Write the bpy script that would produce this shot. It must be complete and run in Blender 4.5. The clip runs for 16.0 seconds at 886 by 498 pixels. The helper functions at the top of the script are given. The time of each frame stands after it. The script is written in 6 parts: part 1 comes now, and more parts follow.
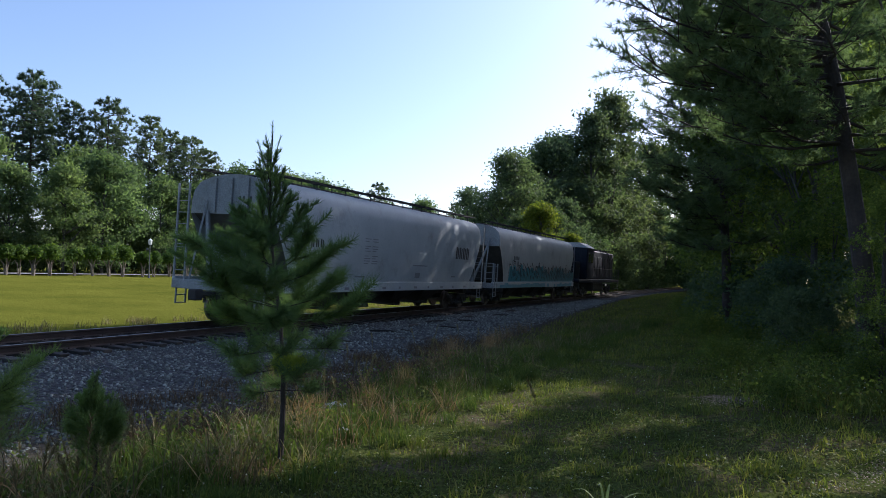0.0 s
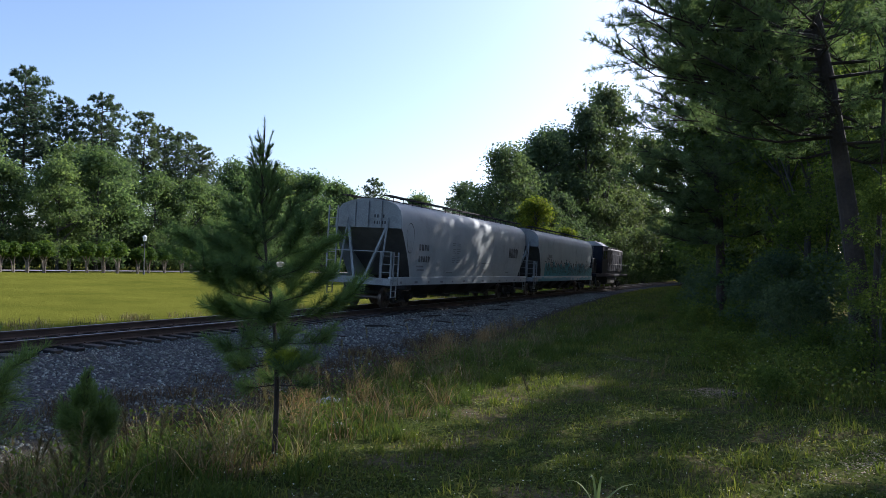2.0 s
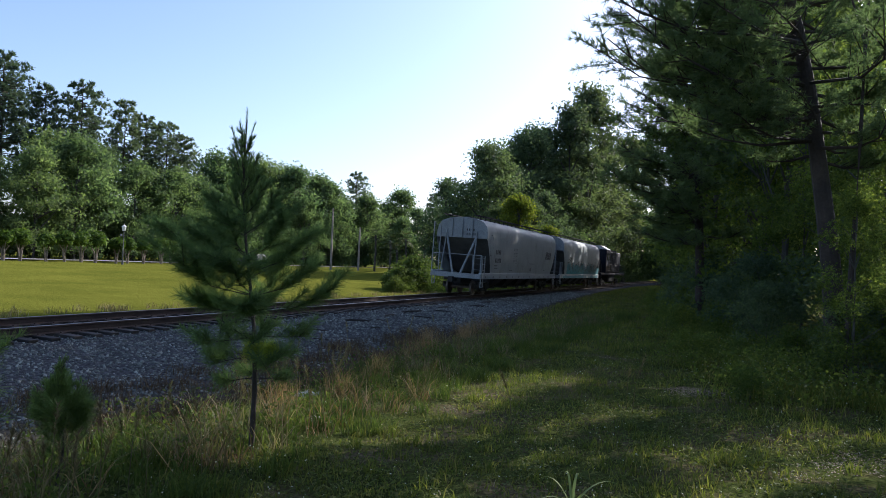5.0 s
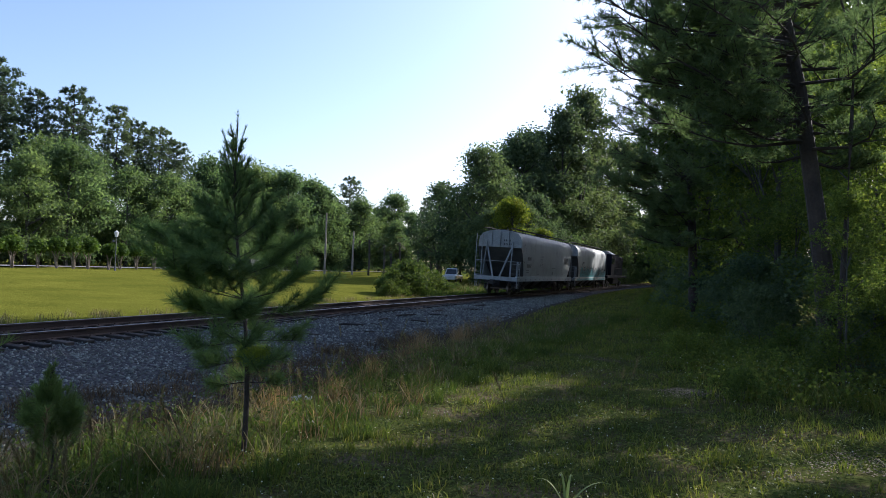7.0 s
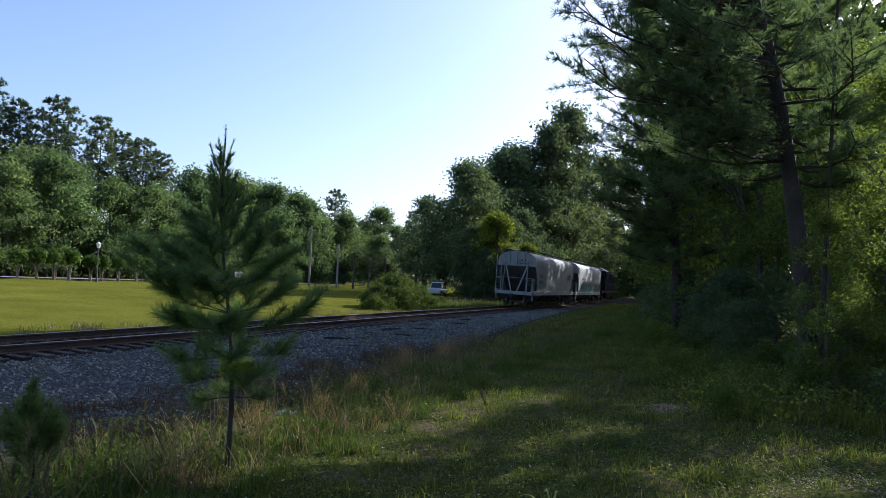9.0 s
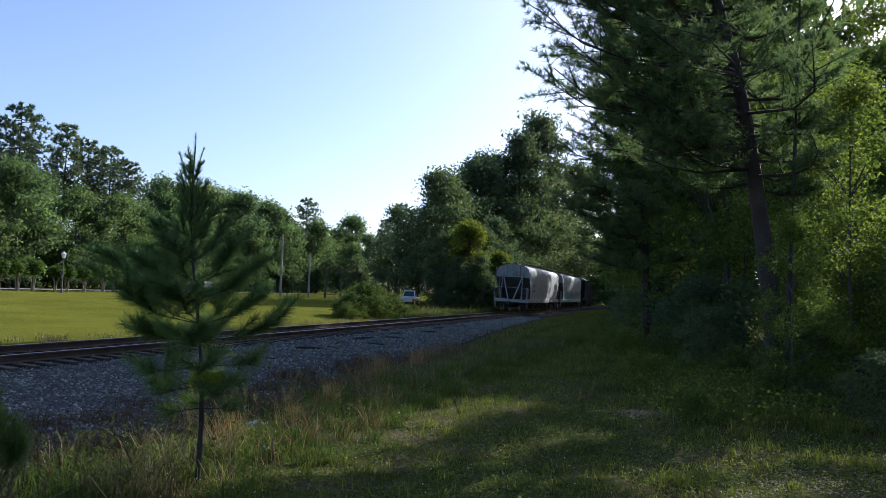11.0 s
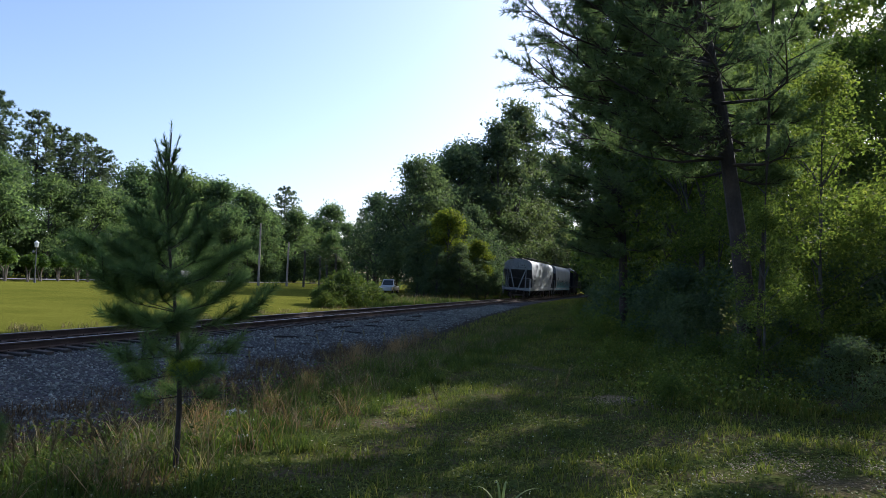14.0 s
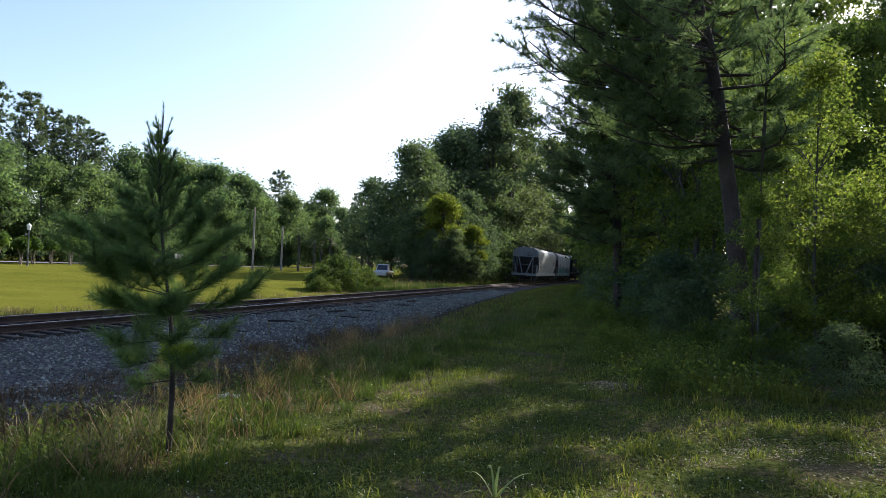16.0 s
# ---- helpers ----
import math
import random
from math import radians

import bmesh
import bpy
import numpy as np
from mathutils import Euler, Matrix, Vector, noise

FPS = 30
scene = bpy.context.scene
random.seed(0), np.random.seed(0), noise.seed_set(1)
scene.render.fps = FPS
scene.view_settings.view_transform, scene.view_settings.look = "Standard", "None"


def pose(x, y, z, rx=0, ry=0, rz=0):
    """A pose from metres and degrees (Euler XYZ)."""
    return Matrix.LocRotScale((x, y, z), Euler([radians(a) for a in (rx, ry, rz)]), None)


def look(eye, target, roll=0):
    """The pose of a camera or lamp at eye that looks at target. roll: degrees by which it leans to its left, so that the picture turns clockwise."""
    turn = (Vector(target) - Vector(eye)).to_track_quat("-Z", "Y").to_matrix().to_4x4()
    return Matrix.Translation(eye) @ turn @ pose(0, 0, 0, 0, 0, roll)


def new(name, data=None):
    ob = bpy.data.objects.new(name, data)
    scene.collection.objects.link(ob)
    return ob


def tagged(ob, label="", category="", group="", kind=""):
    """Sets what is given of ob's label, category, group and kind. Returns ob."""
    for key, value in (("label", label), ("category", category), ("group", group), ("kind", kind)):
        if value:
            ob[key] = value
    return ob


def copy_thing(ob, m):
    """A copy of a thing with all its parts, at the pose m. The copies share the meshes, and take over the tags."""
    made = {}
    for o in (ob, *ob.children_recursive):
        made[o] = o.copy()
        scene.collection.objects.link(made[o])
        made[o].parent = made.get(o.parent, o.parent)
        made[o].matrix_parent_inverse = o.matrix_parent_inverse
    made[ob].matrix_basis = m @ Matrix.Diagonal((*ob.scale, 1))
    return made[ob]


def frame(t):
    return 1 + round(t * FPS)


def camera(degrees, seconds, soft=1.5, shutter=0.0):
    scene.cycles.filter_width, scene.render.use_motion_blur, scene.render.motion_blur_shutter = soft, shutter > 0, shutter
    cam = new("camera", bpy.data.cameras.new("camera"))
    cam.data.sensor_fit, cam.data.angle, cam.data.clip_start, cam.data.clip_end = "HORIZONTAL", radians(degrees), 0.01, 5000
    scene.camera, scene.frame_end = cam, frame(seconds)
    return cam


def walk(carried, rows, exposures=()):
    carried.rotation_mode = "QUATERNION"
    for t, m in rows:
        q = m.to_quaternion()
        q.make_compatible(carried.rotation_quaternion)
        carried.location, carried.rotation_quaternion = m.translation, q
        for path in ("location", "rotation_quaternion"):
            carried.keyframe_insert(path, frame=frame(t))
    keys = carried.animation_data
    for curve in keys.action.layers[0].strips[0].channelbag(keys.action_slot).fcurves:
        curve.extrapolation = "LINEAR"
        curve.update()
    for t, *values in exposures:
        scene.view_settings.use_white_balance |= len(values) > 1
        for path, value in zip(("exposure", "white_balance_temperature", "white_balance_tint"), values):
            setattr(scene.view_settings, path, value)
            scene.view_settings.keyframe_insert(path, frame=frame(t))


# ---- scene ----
# ---------------------------------------------------------------- camera
cam = camera(64.2, 16.0, soft=0.3)
# seconds, x, y, z, tilt, roll, yaw
PATH = [
    (0, -0.041, 0.030, 1.676, 91.96, -1.50, 0.00),
    (0.5, -0.024, 0.032, 1.683, 92.01, -1.06, -0.11),
    (1, -0.003, 0.032, 1.674, 91.70, -0.99, 0.11),
    (1.5, -0.008, 0.010, 1.676, 91.72, -1.12, -0.28),
    (2, -0.010, 0.021, 1.667, 91.57, -1.23, -0.34),
    (2.5, -0.018, 0.021, 1.677, 91.47, -1.27, 0.19),
    (3, -0.031, 0.014, 1.675, 91.16, -1.18, 0.29),
    (3.5, -0.020, 0.018, 1.669, 90.98, -1.28, -0.63),
    (4, -0.012, 0.020, 1.667, 90.95, -1.39, -1.41),
    (6.5, 0.020, 0.005, 1.665, 91.85, -3.22, -1.79),
    (7, 0.021, 0.031, 1.650, 91.60, -1.87, -2.27),
    (7.5, 0.001, 0.034, 1.653, 91.73, -2.04, -2.95),
    (8, 0.002, 0.032, 1.666, 92.51, -2.22, -2.64),
    (8.5, -0.003, 0.013, 1.674, 92.56, -1.94, -2.99),
    (9, 0.000, 0.000, 1.666, 92.75, -2.23, -3.50),
    (9.5, -0.004, 0.001, 1.667, 92.89, -2.10, -4.06),
    (10, -0.003, -0.005, 1.668, 93.20, -1.83, -5.11),
    (12.5, 0.004, -0.020, 1.660, 93.67, -1.89, -6.37),
    (13, 0.014, -0.042, 1.662, 93.78, -1.85, -7.31),
    (13.5, 0.011, -0.050, 1.652, 93.32, -1.39, -7.13),
    (14, 0.007, -0.055, 1.655, 92.65, -1.72, -7.41),
    (14.5, 0.008, -0.025, 1.650, 92.18, -1.88, -7.40),
    (15, 0.011, -0.020, 1.645, 91.62, -1.84, -7.54),
    (15.5, 0.016, -0.036, 1.642, 91.41, -2.02, -7.84),
    (16, 0.011, -0.013, 1.652, 91.46, -2.02, -7.86),
]
LIGHT = [(0, 0.94, 5560, 17), (2.5, 1.02, 5620, 17), (6.5, 1.07, 5680, 17), (9, 0.96, 5560, 17), (13, 0.91, 5530, 17), (14.5, 1.04, 5680, 17), (15.5, 1.24, 5880, 16), (16, 1.30, 5930, 16)]
walk(cam, [(t, pose(*p)) for t, *p in PATH], LIGHT)

# ---------------------------------------------------------------- sky and sun
SUN_AZ, SUN_EL = radians(50), radians(32)
sky_world = bpy.data.worlds.new("sky")
scene.world = sky_world
sky_world.use_nodes = True
sky = sky_world.node_tree.nodes.new("ShaderNodeTexSky")
sky.sky_type, sky.sun_disc = "NISHITA", False
sky.sun_elevation, sky.sun_rotation = SUN_EL, SUN_AZ
sky.air_density, sky.dust_density, sky.ozone_density = 1.0, 1.8, 0.9
backdrop = sky_world.node_tree.nodes["Background"]
sky_world.node_tree.links.new(sky.outputs[0], backdrop.inputs[0])
backdrop.inputs[1].default_value = 0.105
sun_lamp = bpy.data.lights.new("sun", "SUN")
sun_lamp.energy, sun_lamp.angle, sun_lamp.color = 3.8, radians(0.5), (1.0, 0.91, 0.76)
sun = new("sun", sun_lamp)
sun_way = Vector((math.sin(SUN_AZ) * math.cos(SUN_EL), math.cos(SUN_AZ) * math.cos(SUN_EL), math.sin(SUN_EL)))
sun.matrix_world = look(sun_way * 50, (0, 0, 0))

# ---------------------------------------------------------------- materials
def nodes_of(name):
    m = bpy.data.materials.new(name)
    m.use_nodes = True
    t = m.node_tree
    return m, t, t.nodes["Principled BSDF"]


def ramp_of(t, source, stops):
    r = t.nodes.new("ShaderNodeValToRGB")
    while len(r.color_ramp.elements) < len(stops):
        r.color_ramp.elements.new(0.5)
    for e, (at, c) in zip(r.color_ramp.elements, stops):
        e.position, e.color = at, (*c, 1)
    t.links.new(source, r.inputs[0])
    return r.outputs[0]


def noise_of(t, size, detail=4, rough=0.6, space="Object"):
    n, c = t.nodes.new("ShaderNodeTexNoise"), t.nodes.new("ShaderNodeTexCoord")
    n.inputs["Scale"].default_value, n.inputs["Detail"].default_value, n.inputs["Roughness"].default_value = 1 / size, detail, rough
    t.links.new(c.outputs[space], n.inputs["Vector"])
    return n.outputs["Fac"]


def mixed(t, a, b, how="MULTIPLY", fac=1.0):
    m = t.nodes.new("ShaderNodeMix")
    m.data_type, m.blend_type = "RGBA", how
    for socket, value in ((m.inputs[0], fac), (m.inputs[6], a), (m.inputs[7], b)):
        if hasattr(value, "is_linked"):
            t.links.new(value, socket)
        else:
            socket.default_value = value if isinstance(value, float) else (*value, 1)
    return m.outputs[2]


def bumped(t, b, height, depth, strength=0.6):
    n = t.nodes.new("ShaderNodeBump")
    n.inputs["Distance"].default_value, n.inputs["Strength"].default_value = depth, strength
    t.links.new(height, n.inputs["Height"])
    t.links.new(n.outputs[0], b.inputs["Normal"])


def surface(name, c1, c2, size=0.5, fine=0.03, rough=0.7, metal=0.0, bump=0.004, per="", grime=None, grain=(0.6, 1.15)):
    """Two colours mixed by a coarse and a fine noise, with relief; per: 'object' or 'island' varies piece by piece."""
    m, t, b = nodes_of(name)
    big, small = noise_of(t, size), noise_of(t, fine, 6)
    col = ramp_of(t, big, [(0.3, c1), (0.7, c2)])
    col = mixed(t, col, ramp_of(t, small, [(0.25, (grain[0],) * 3), (0.75, (grain[1],) * 3)]))
    if grime:
        col = mixed(t, col, grime, "MIX", ramp_of(t, noise_of(t, size * 0.6, 8, 0.75), [(0.52, (0, 0, 0)), (0.72, (0.7, 0.7, 0.7))]))
    if per:
        if per == "object":
            r = t.nodes.new("ShaderNodeObjectInfo").outputs["Random"]
        else:
            r = t.nodes.new("ShaderNodeNewGeometry").outputs["Random Per Island"]
        col = mixed(t, col, ramp_of(t, r, [(0, (0.4, 0.4, 0.4)), (0.75, (1.2, 1.2, 1.2)), (1, (1.9, 1.9, 1.9))]))
    t.links.new(col, b.inputs["Base Color"])
    b.inputs["Roughness"].default_value, b.inputs["Metallic"].default_value = rough, metal
    if bump:
        bumped(t, b, small, bump)
    return m


def leafy(name, dark, light, glow, through_light=0.45, rough=0.65, shine=1.0):
    """Foliage: colour varies leaf by leaf and patch by patch, and light passes through the blade."""
    m, t, b = nodes_of(name)
    r = t.nodes.new("ShaderNodeNewGeometry").outputs["Random Per Island"]
    col = ramp_of(t, r, [(0, dark), (0.6, light), (1, glow)])
    col = mixed(t, col, ramp_of(t, noise_of(t, 1.8, 2), [(0.3, (0.65, 0.7, 0.7)), (0.7, (1.25, 1.2, 1.0))]))
    o = t.nodes.new("ShaderNodeObjectInfo").outputs["Random"]
    col = mixed(t, col, ramp_of(t, o, [(0, (0.8, 0.85, 0.9)), (1, (1.2, 1.12, 1.0))]))
    t.links.new(col, b.inputs["Base Color"])
    b.inputs["Roughness"].default_value = rough
    b.inputs["Specular IOR Level"].default_value = 0.15
    tr, mix = t.nodes.new("ShaderNodeBsdfTranslucent"), t.nodes.new("ShaderNodeMixShader")
    t.links.new(mixed(t, col, (1.04 * shine, 1.12 * shine, 0.66 * shine)), tr.inputs["Color"])
    mix.inputs[0].default_value = through_light
    t.links.new(b.outputs[0], mix.inputs[1])
    t.links.new(tr.outputs[0], mix.inputs[2])
    t.links.new(mix.outputs[0], t.nodes["Material Output"].inputs["Surface"])
    return m


# the next three greens hold distance haze: paler and bluer than the leaves
M_LEAF = leafy("broad leaves", (0.074, 0.114, 0.064), (0.102, 0.150, 0.076), (0.134, 0.182, 0.092), 0.55, 0.65, 1.45)
M_LEAF_OAK = leafy("oak leaves", (0.064, 0.095, 0.062), (0.090, 0.127, 0.076), (0.122, 0.162, 0.094), 0.48, 0.65, 1.4)
M_LEAF_GUM = leafy("sweetgum leaves", (0.078, 0.103, 0.060), (0.105, 0.134, 0.072), (0.138, 0.166, 0.090), 0.45, 0.65, 1.3)
M_LEAF_YELLOW = leafy("young yellow-green leaves", (0.09, 0.13, 0.02), (0.16, 0.20, 0.03), (0.22, 0.25, 0.04), 0.5)
M_LEAF_BUSH = leafy("sprawling bush leaves", (0.060, 0.095, 0.024), (0.095, 0.135, 0.034), (0.15, 0.18, 0.05), 0.5)
M_LEAF_WOOD = leafy("sunlit undergrowth leaves", (0.050, 0.076, 0.022), (0.085, 0.118, 0.030), (0.14, 0.165, 0.042), 0.55, 0.65, 1.85)
M_NEEDLE = leafy("pine needles", (0.078, 0.116, 0.074), (0.110, 0.154, 0.092), (0.145, 0.188, 0.106), 0.58, 0.6, 1.45)
M_NEEDLE_YOUNG = leafy("young pine needles", (0.084, 0.136, 0.066), (0.124, 0.185, 0.080), (0.17, 0.23, 0.095), 0.58, 0.6, 1.4)
# needles of the distant pines, greyed and blued to carry the haze
M_NEEDLE_HAZY = leafy("far pine needles with haze in the colour", (0.070, 0.100, 0.080), (0.092, 0.125, 0.096), (0.115, 0.148, 0.112), 0.5, 0.65, 1.3)
# yellow-green new needles, raised in brightness to stand in for sun on them
M_NEW_GROWTH_LIT = leafy("new pine growth brightened for sunlight", (0.24, 0.30, 0.03), (0.33, 0.40, 0.05), (0.42, 0.46, 0.08), 0.5)
M_DEAD = leafy("dead brown weed stems", (0.045, 0.030, 0.020), (0.085, 0.058, 0.038), (0.14, 0.10, 0.065), 0.25)
M_MYRTLE = leafy("crape myrtle leaves", (0.05, 0.09, 0.02), (0.08, 0.14, 0.025), (0.12, 0.18, 0.03), 0.45)
M_PALM = leafy("palmetto fronds", (0.04, 0.06, 0.03), (0.07, 0.09, 0.04), (0.12, 0.12, 0.06), 0.3)
M_BLADE = leafy("grass blades", (0.076, 0.104, 0.022), (0.120, 0.143, 0.031), (0.22, 0.205, 0.066), 0.45, 0.65, 1.3)
M_STRAW = leafy("dry grass", (0.11, 0.088, 0.05), (0.19, 0.158, 0.09), (0.34, 0.29, 0.19), 0.3)
M_SEDGE = leafy("reddish broomsedge", (0.17, 0.105, 0.062), (0.27, 0.178, 0.11), (0.40, 0.295, 0.19), 0.35)
M_FLOWER = leafy("pale weed flowers", (0.45, 0.42, 0.30), (0.6, 0.58, 0.45), (0.7, 0.7, 0.6), 0.3)
M_BARK = surface("pine bark", (0.026, 0.020, 0.016), (0.065, 0.048, 0.038), 0.5, 0.05, 0.9, 0, 0.02)
M_BARK_GREY = surface("grey bark", (0.045, 0.042, 0.036), (0.10, 0.095, 0.08), 0.4, 0.04, 0.9, 0, 0.012)
M_BARK_PALE = surface("smooth pale bark", (0.16, 0.125, 0.10), (0.28, 0.235, 0.19), 0.3, 0.03, 0.75, 0, 0.004)
M_STONE = surface("crushed grey ballast", (0.094, 0.102, 0.088), (0.200, 0.212, 0.184), 0.8, 0.05, 0.85, 0, 0.004, "island")
M_TIE = surface("weathered creosoted timber", (0.022, 0.018, 0.014), (0.055, 0.045, 0.036), 0.3, 0.02, 0.9, 0, 0.006, "object")
M_RAIL = surface("rusted rail steel", (0.045, 0.030, 0.024), (0.095, 0.064, 0.048), 0.6, 0.02, 0.75, 0.3, 0.002)
M_RAILTOP = surface("worn rail head", (0.16, 0.14, 0.13), (0.26, 0.24, 0.225), 0.5, 0.02, 0.45, 0.9, 0.0005)
M_ROAD = surface("pale worn asphalt", (0.20, 0.19, 0.18), (0.30, 0.285, 0.27), 2.0, 0.04, 0.9, 0, 0.004)

# ---------------------------------------------------------------- building helpers
def quick(name, verts, faces):
    """A mesh from arrays: verts (n, 3), faces (m, k)."""
    verts, faces = np.asarray(verts, np.float32), np.asarray(faces, np.int32)
    me = bpy.data.meshes.new(name)
    me.vertices.add(len(verts))
    me.vertices.foreach_set("co", verts.ravel())
    m, k = faces.shape
    me.loops.add(m * k)
    me.loops.foreach_set("vertex_index", faces.ravel())
    me.polygons.add(m)
    me.polygons.foreach_set("loop_start", np.arange(m, dtype=np.int32) * k)
    me.update(calc_edges=True)
    return me


def mesh_of(bm, name, smooth=False):
    me = bpy.data.meshes.new(name)
    bmesh.ops.recalc_face_normals(bm, faces=bm.faces[:])
    bm.to_mesh(me)
    bm.free()
    if smooth:
        me.polygons.foreach_set("use_smooth", [True] * len(me.polygons))
    return me


def thing(name, label, category, group="", kind="", at=None):
    return tagged_at(new(name), label, category, group, kind, at)


def tagged_at(ob, label, category, group="", kind="", at=None):
    if at is not None:
        ob.matrix_basis = at
    return tagged(ob, label, category, group, kind)


def part(name, data, material, parent=None, label="", at=None):
    """One mesh object, of a bmesh or a mesh, under a thing or a part."""
    if isinstance(data, bmesh.types.BMesh):
        data = mesh_of(data, name)
    ob = new(name, data)
    if not data.materials:
        data.materials.append(material)
    if parent:
        ob.parent = parent
    if at is not None:
        ob.matrix_basis = at
    if label:
        tagged(ob, label)
    return ob


def box(bm, x0, x1, y0, y1, z0, z1, bevel=0.0, m=None):
    r = bmesh.ops.create_cube(bm, size=1.0)
    for v in r["verts"]:
        v.co = Vector(((x0 + x1) / 2 + v.co.x * (x1 - x0), (y0 + y1) / 2 + v.co.y * (y1 - y0), (z0 + z1) / 2 + v.co.z * (z1 - z0)))
    vs = r["verts"]
    if bevel:
        es = list({e for v in vs for e in v.link_edges})
        out = bmesh.ops.bevel(bm, geom=es, offset=bevel, segments=1, affect="EDGES", profile=0.5)
        vs = list({v for f in out["faces"] for v in f.verts})
    if m is not None:
        bmesh.ops.transform(bm, matrix=m, verts=vs)
    return bm


def rod(bm, a, b, r, r2=None, sides=6):
    """A round bar from a to b, radius r to r2."""
    a, b = Vector(a), Vector(b)
    q = (b - a).to_track_quat("Z", "Y").to_matrix()
    ring = []
    for p, rr in ((a, r), (b, r if r2 is None else r2)):
        ring.append([bm.verts.new(p + q @ Vector((rr * math.cos(i * math.tau / sides), rr * math.sin(i * math.tau / sides), 0))) for i in range(sides)])
    for i in range(sides):
        bm.faces.new((ring[0][i], ring[0][(i + 1) % sides], ring[1][(i + 1) % sides], ring[1][i]))
    bm.faces.new(ring[0][::-1])
    bm.faces.new(ring[1])
    return bm


def tube(bm, points, radii, sides=7):
    """A tapered, bent stem through the points."""
    rings = []
    for i, p in enumerate(points):
        p = Vector(p)
        d = Vector(points[min(i + 1, len(points) - 1)]) - Vector(points[max(i - 1, 0)])
        q = d.to_track_quat("Z", "Y").to_matrix()
        rings.append([bm.verts.new(p + q @ Vector((radii[i] * math.cos(k * math.tau / sides), radii[i] * math.sin(k * math.tau / sides), 0))) for k in range(sides)])
    for a, b in zip(rings, rings[1:]):
        for k in range(sides):
            bm.faces.new((a[k], a[(k + 1) % sides], b[(k + 1) % sides], b[k]))
    bm.faces.new(rings[-1])
    return bm


# ---------------------------------------------------------------- the lie of the land
TURN = -24.07                                     # heading of the straight track
AX = Vector((math.cos(radians(TURN)), math.sin(radians(TURN)), 0))   # across, towards the path
FW = Vector((-AX.y, AX.x, 0))                     # along the track
U0 = -14.78                                       # track centre, across
CANT = 2.05                                       # degrees by which the track leans


def place(u, s, z=0.0):
    """A point u metres across from the track's centre and s along it."""
    p = AX * (U0 + u) + FW * s
    return Vector((p.x, p.y, z))


def across(x, y):
    return x * AX.x + y * AX.y - U0, x * FW.x + y * FW.y


PROFILE_U = [-400, -75, -49, -30, -12, -6, -3.6, -2.2, -1.5, 1.12, 2.2, 4.0, 6.4, 7.6, 9.5, 12, 15, 20, 30, 60, 400]
PROFILE_Z = [0.5, 0.5, 0.45, 0.15, -0.25, -0.42, -0.45, -0.36, -0.25, -0.285, -0.37, -0.44, -0.55, -0.56, -0.42, -0.32, -0.22, -0.1, 0.1, 0.3, 0.4]


def foot(s):
    """How far across the ballast reaches, along the track."""
    return np.interp(s, [-30, 8, 12, 15, 19, 25, 40, 66, 95, 200], [7.4, 7.4, 7.3, 7.0, 6.8, 6.5, 5.0, 3.4, 2.6, 2.6])


def height(x, y):
    u, s = across(x, y)
    z = np.interp(u, PROFILE_U, PROFILE_Z)
    k = np.clip((np.abs(u) - 6.5) / 3.0, 0, 1)
    z = z + k * (0.05 * np.sin(x * 0.55 + 1.3) * np.sin(y * 0.47) + 0.025 * np.sin(x * 1.9) * np.sin(y * 2.3 + 0.7))
    # the verge humps up beside the track where the wood closes in
    z = z + 0.5 * np.exp(-((u - foot(s) - 3.6) / 2.6) ** 2) * np.clip((s - 30) / 30, 0, 1)
    return z


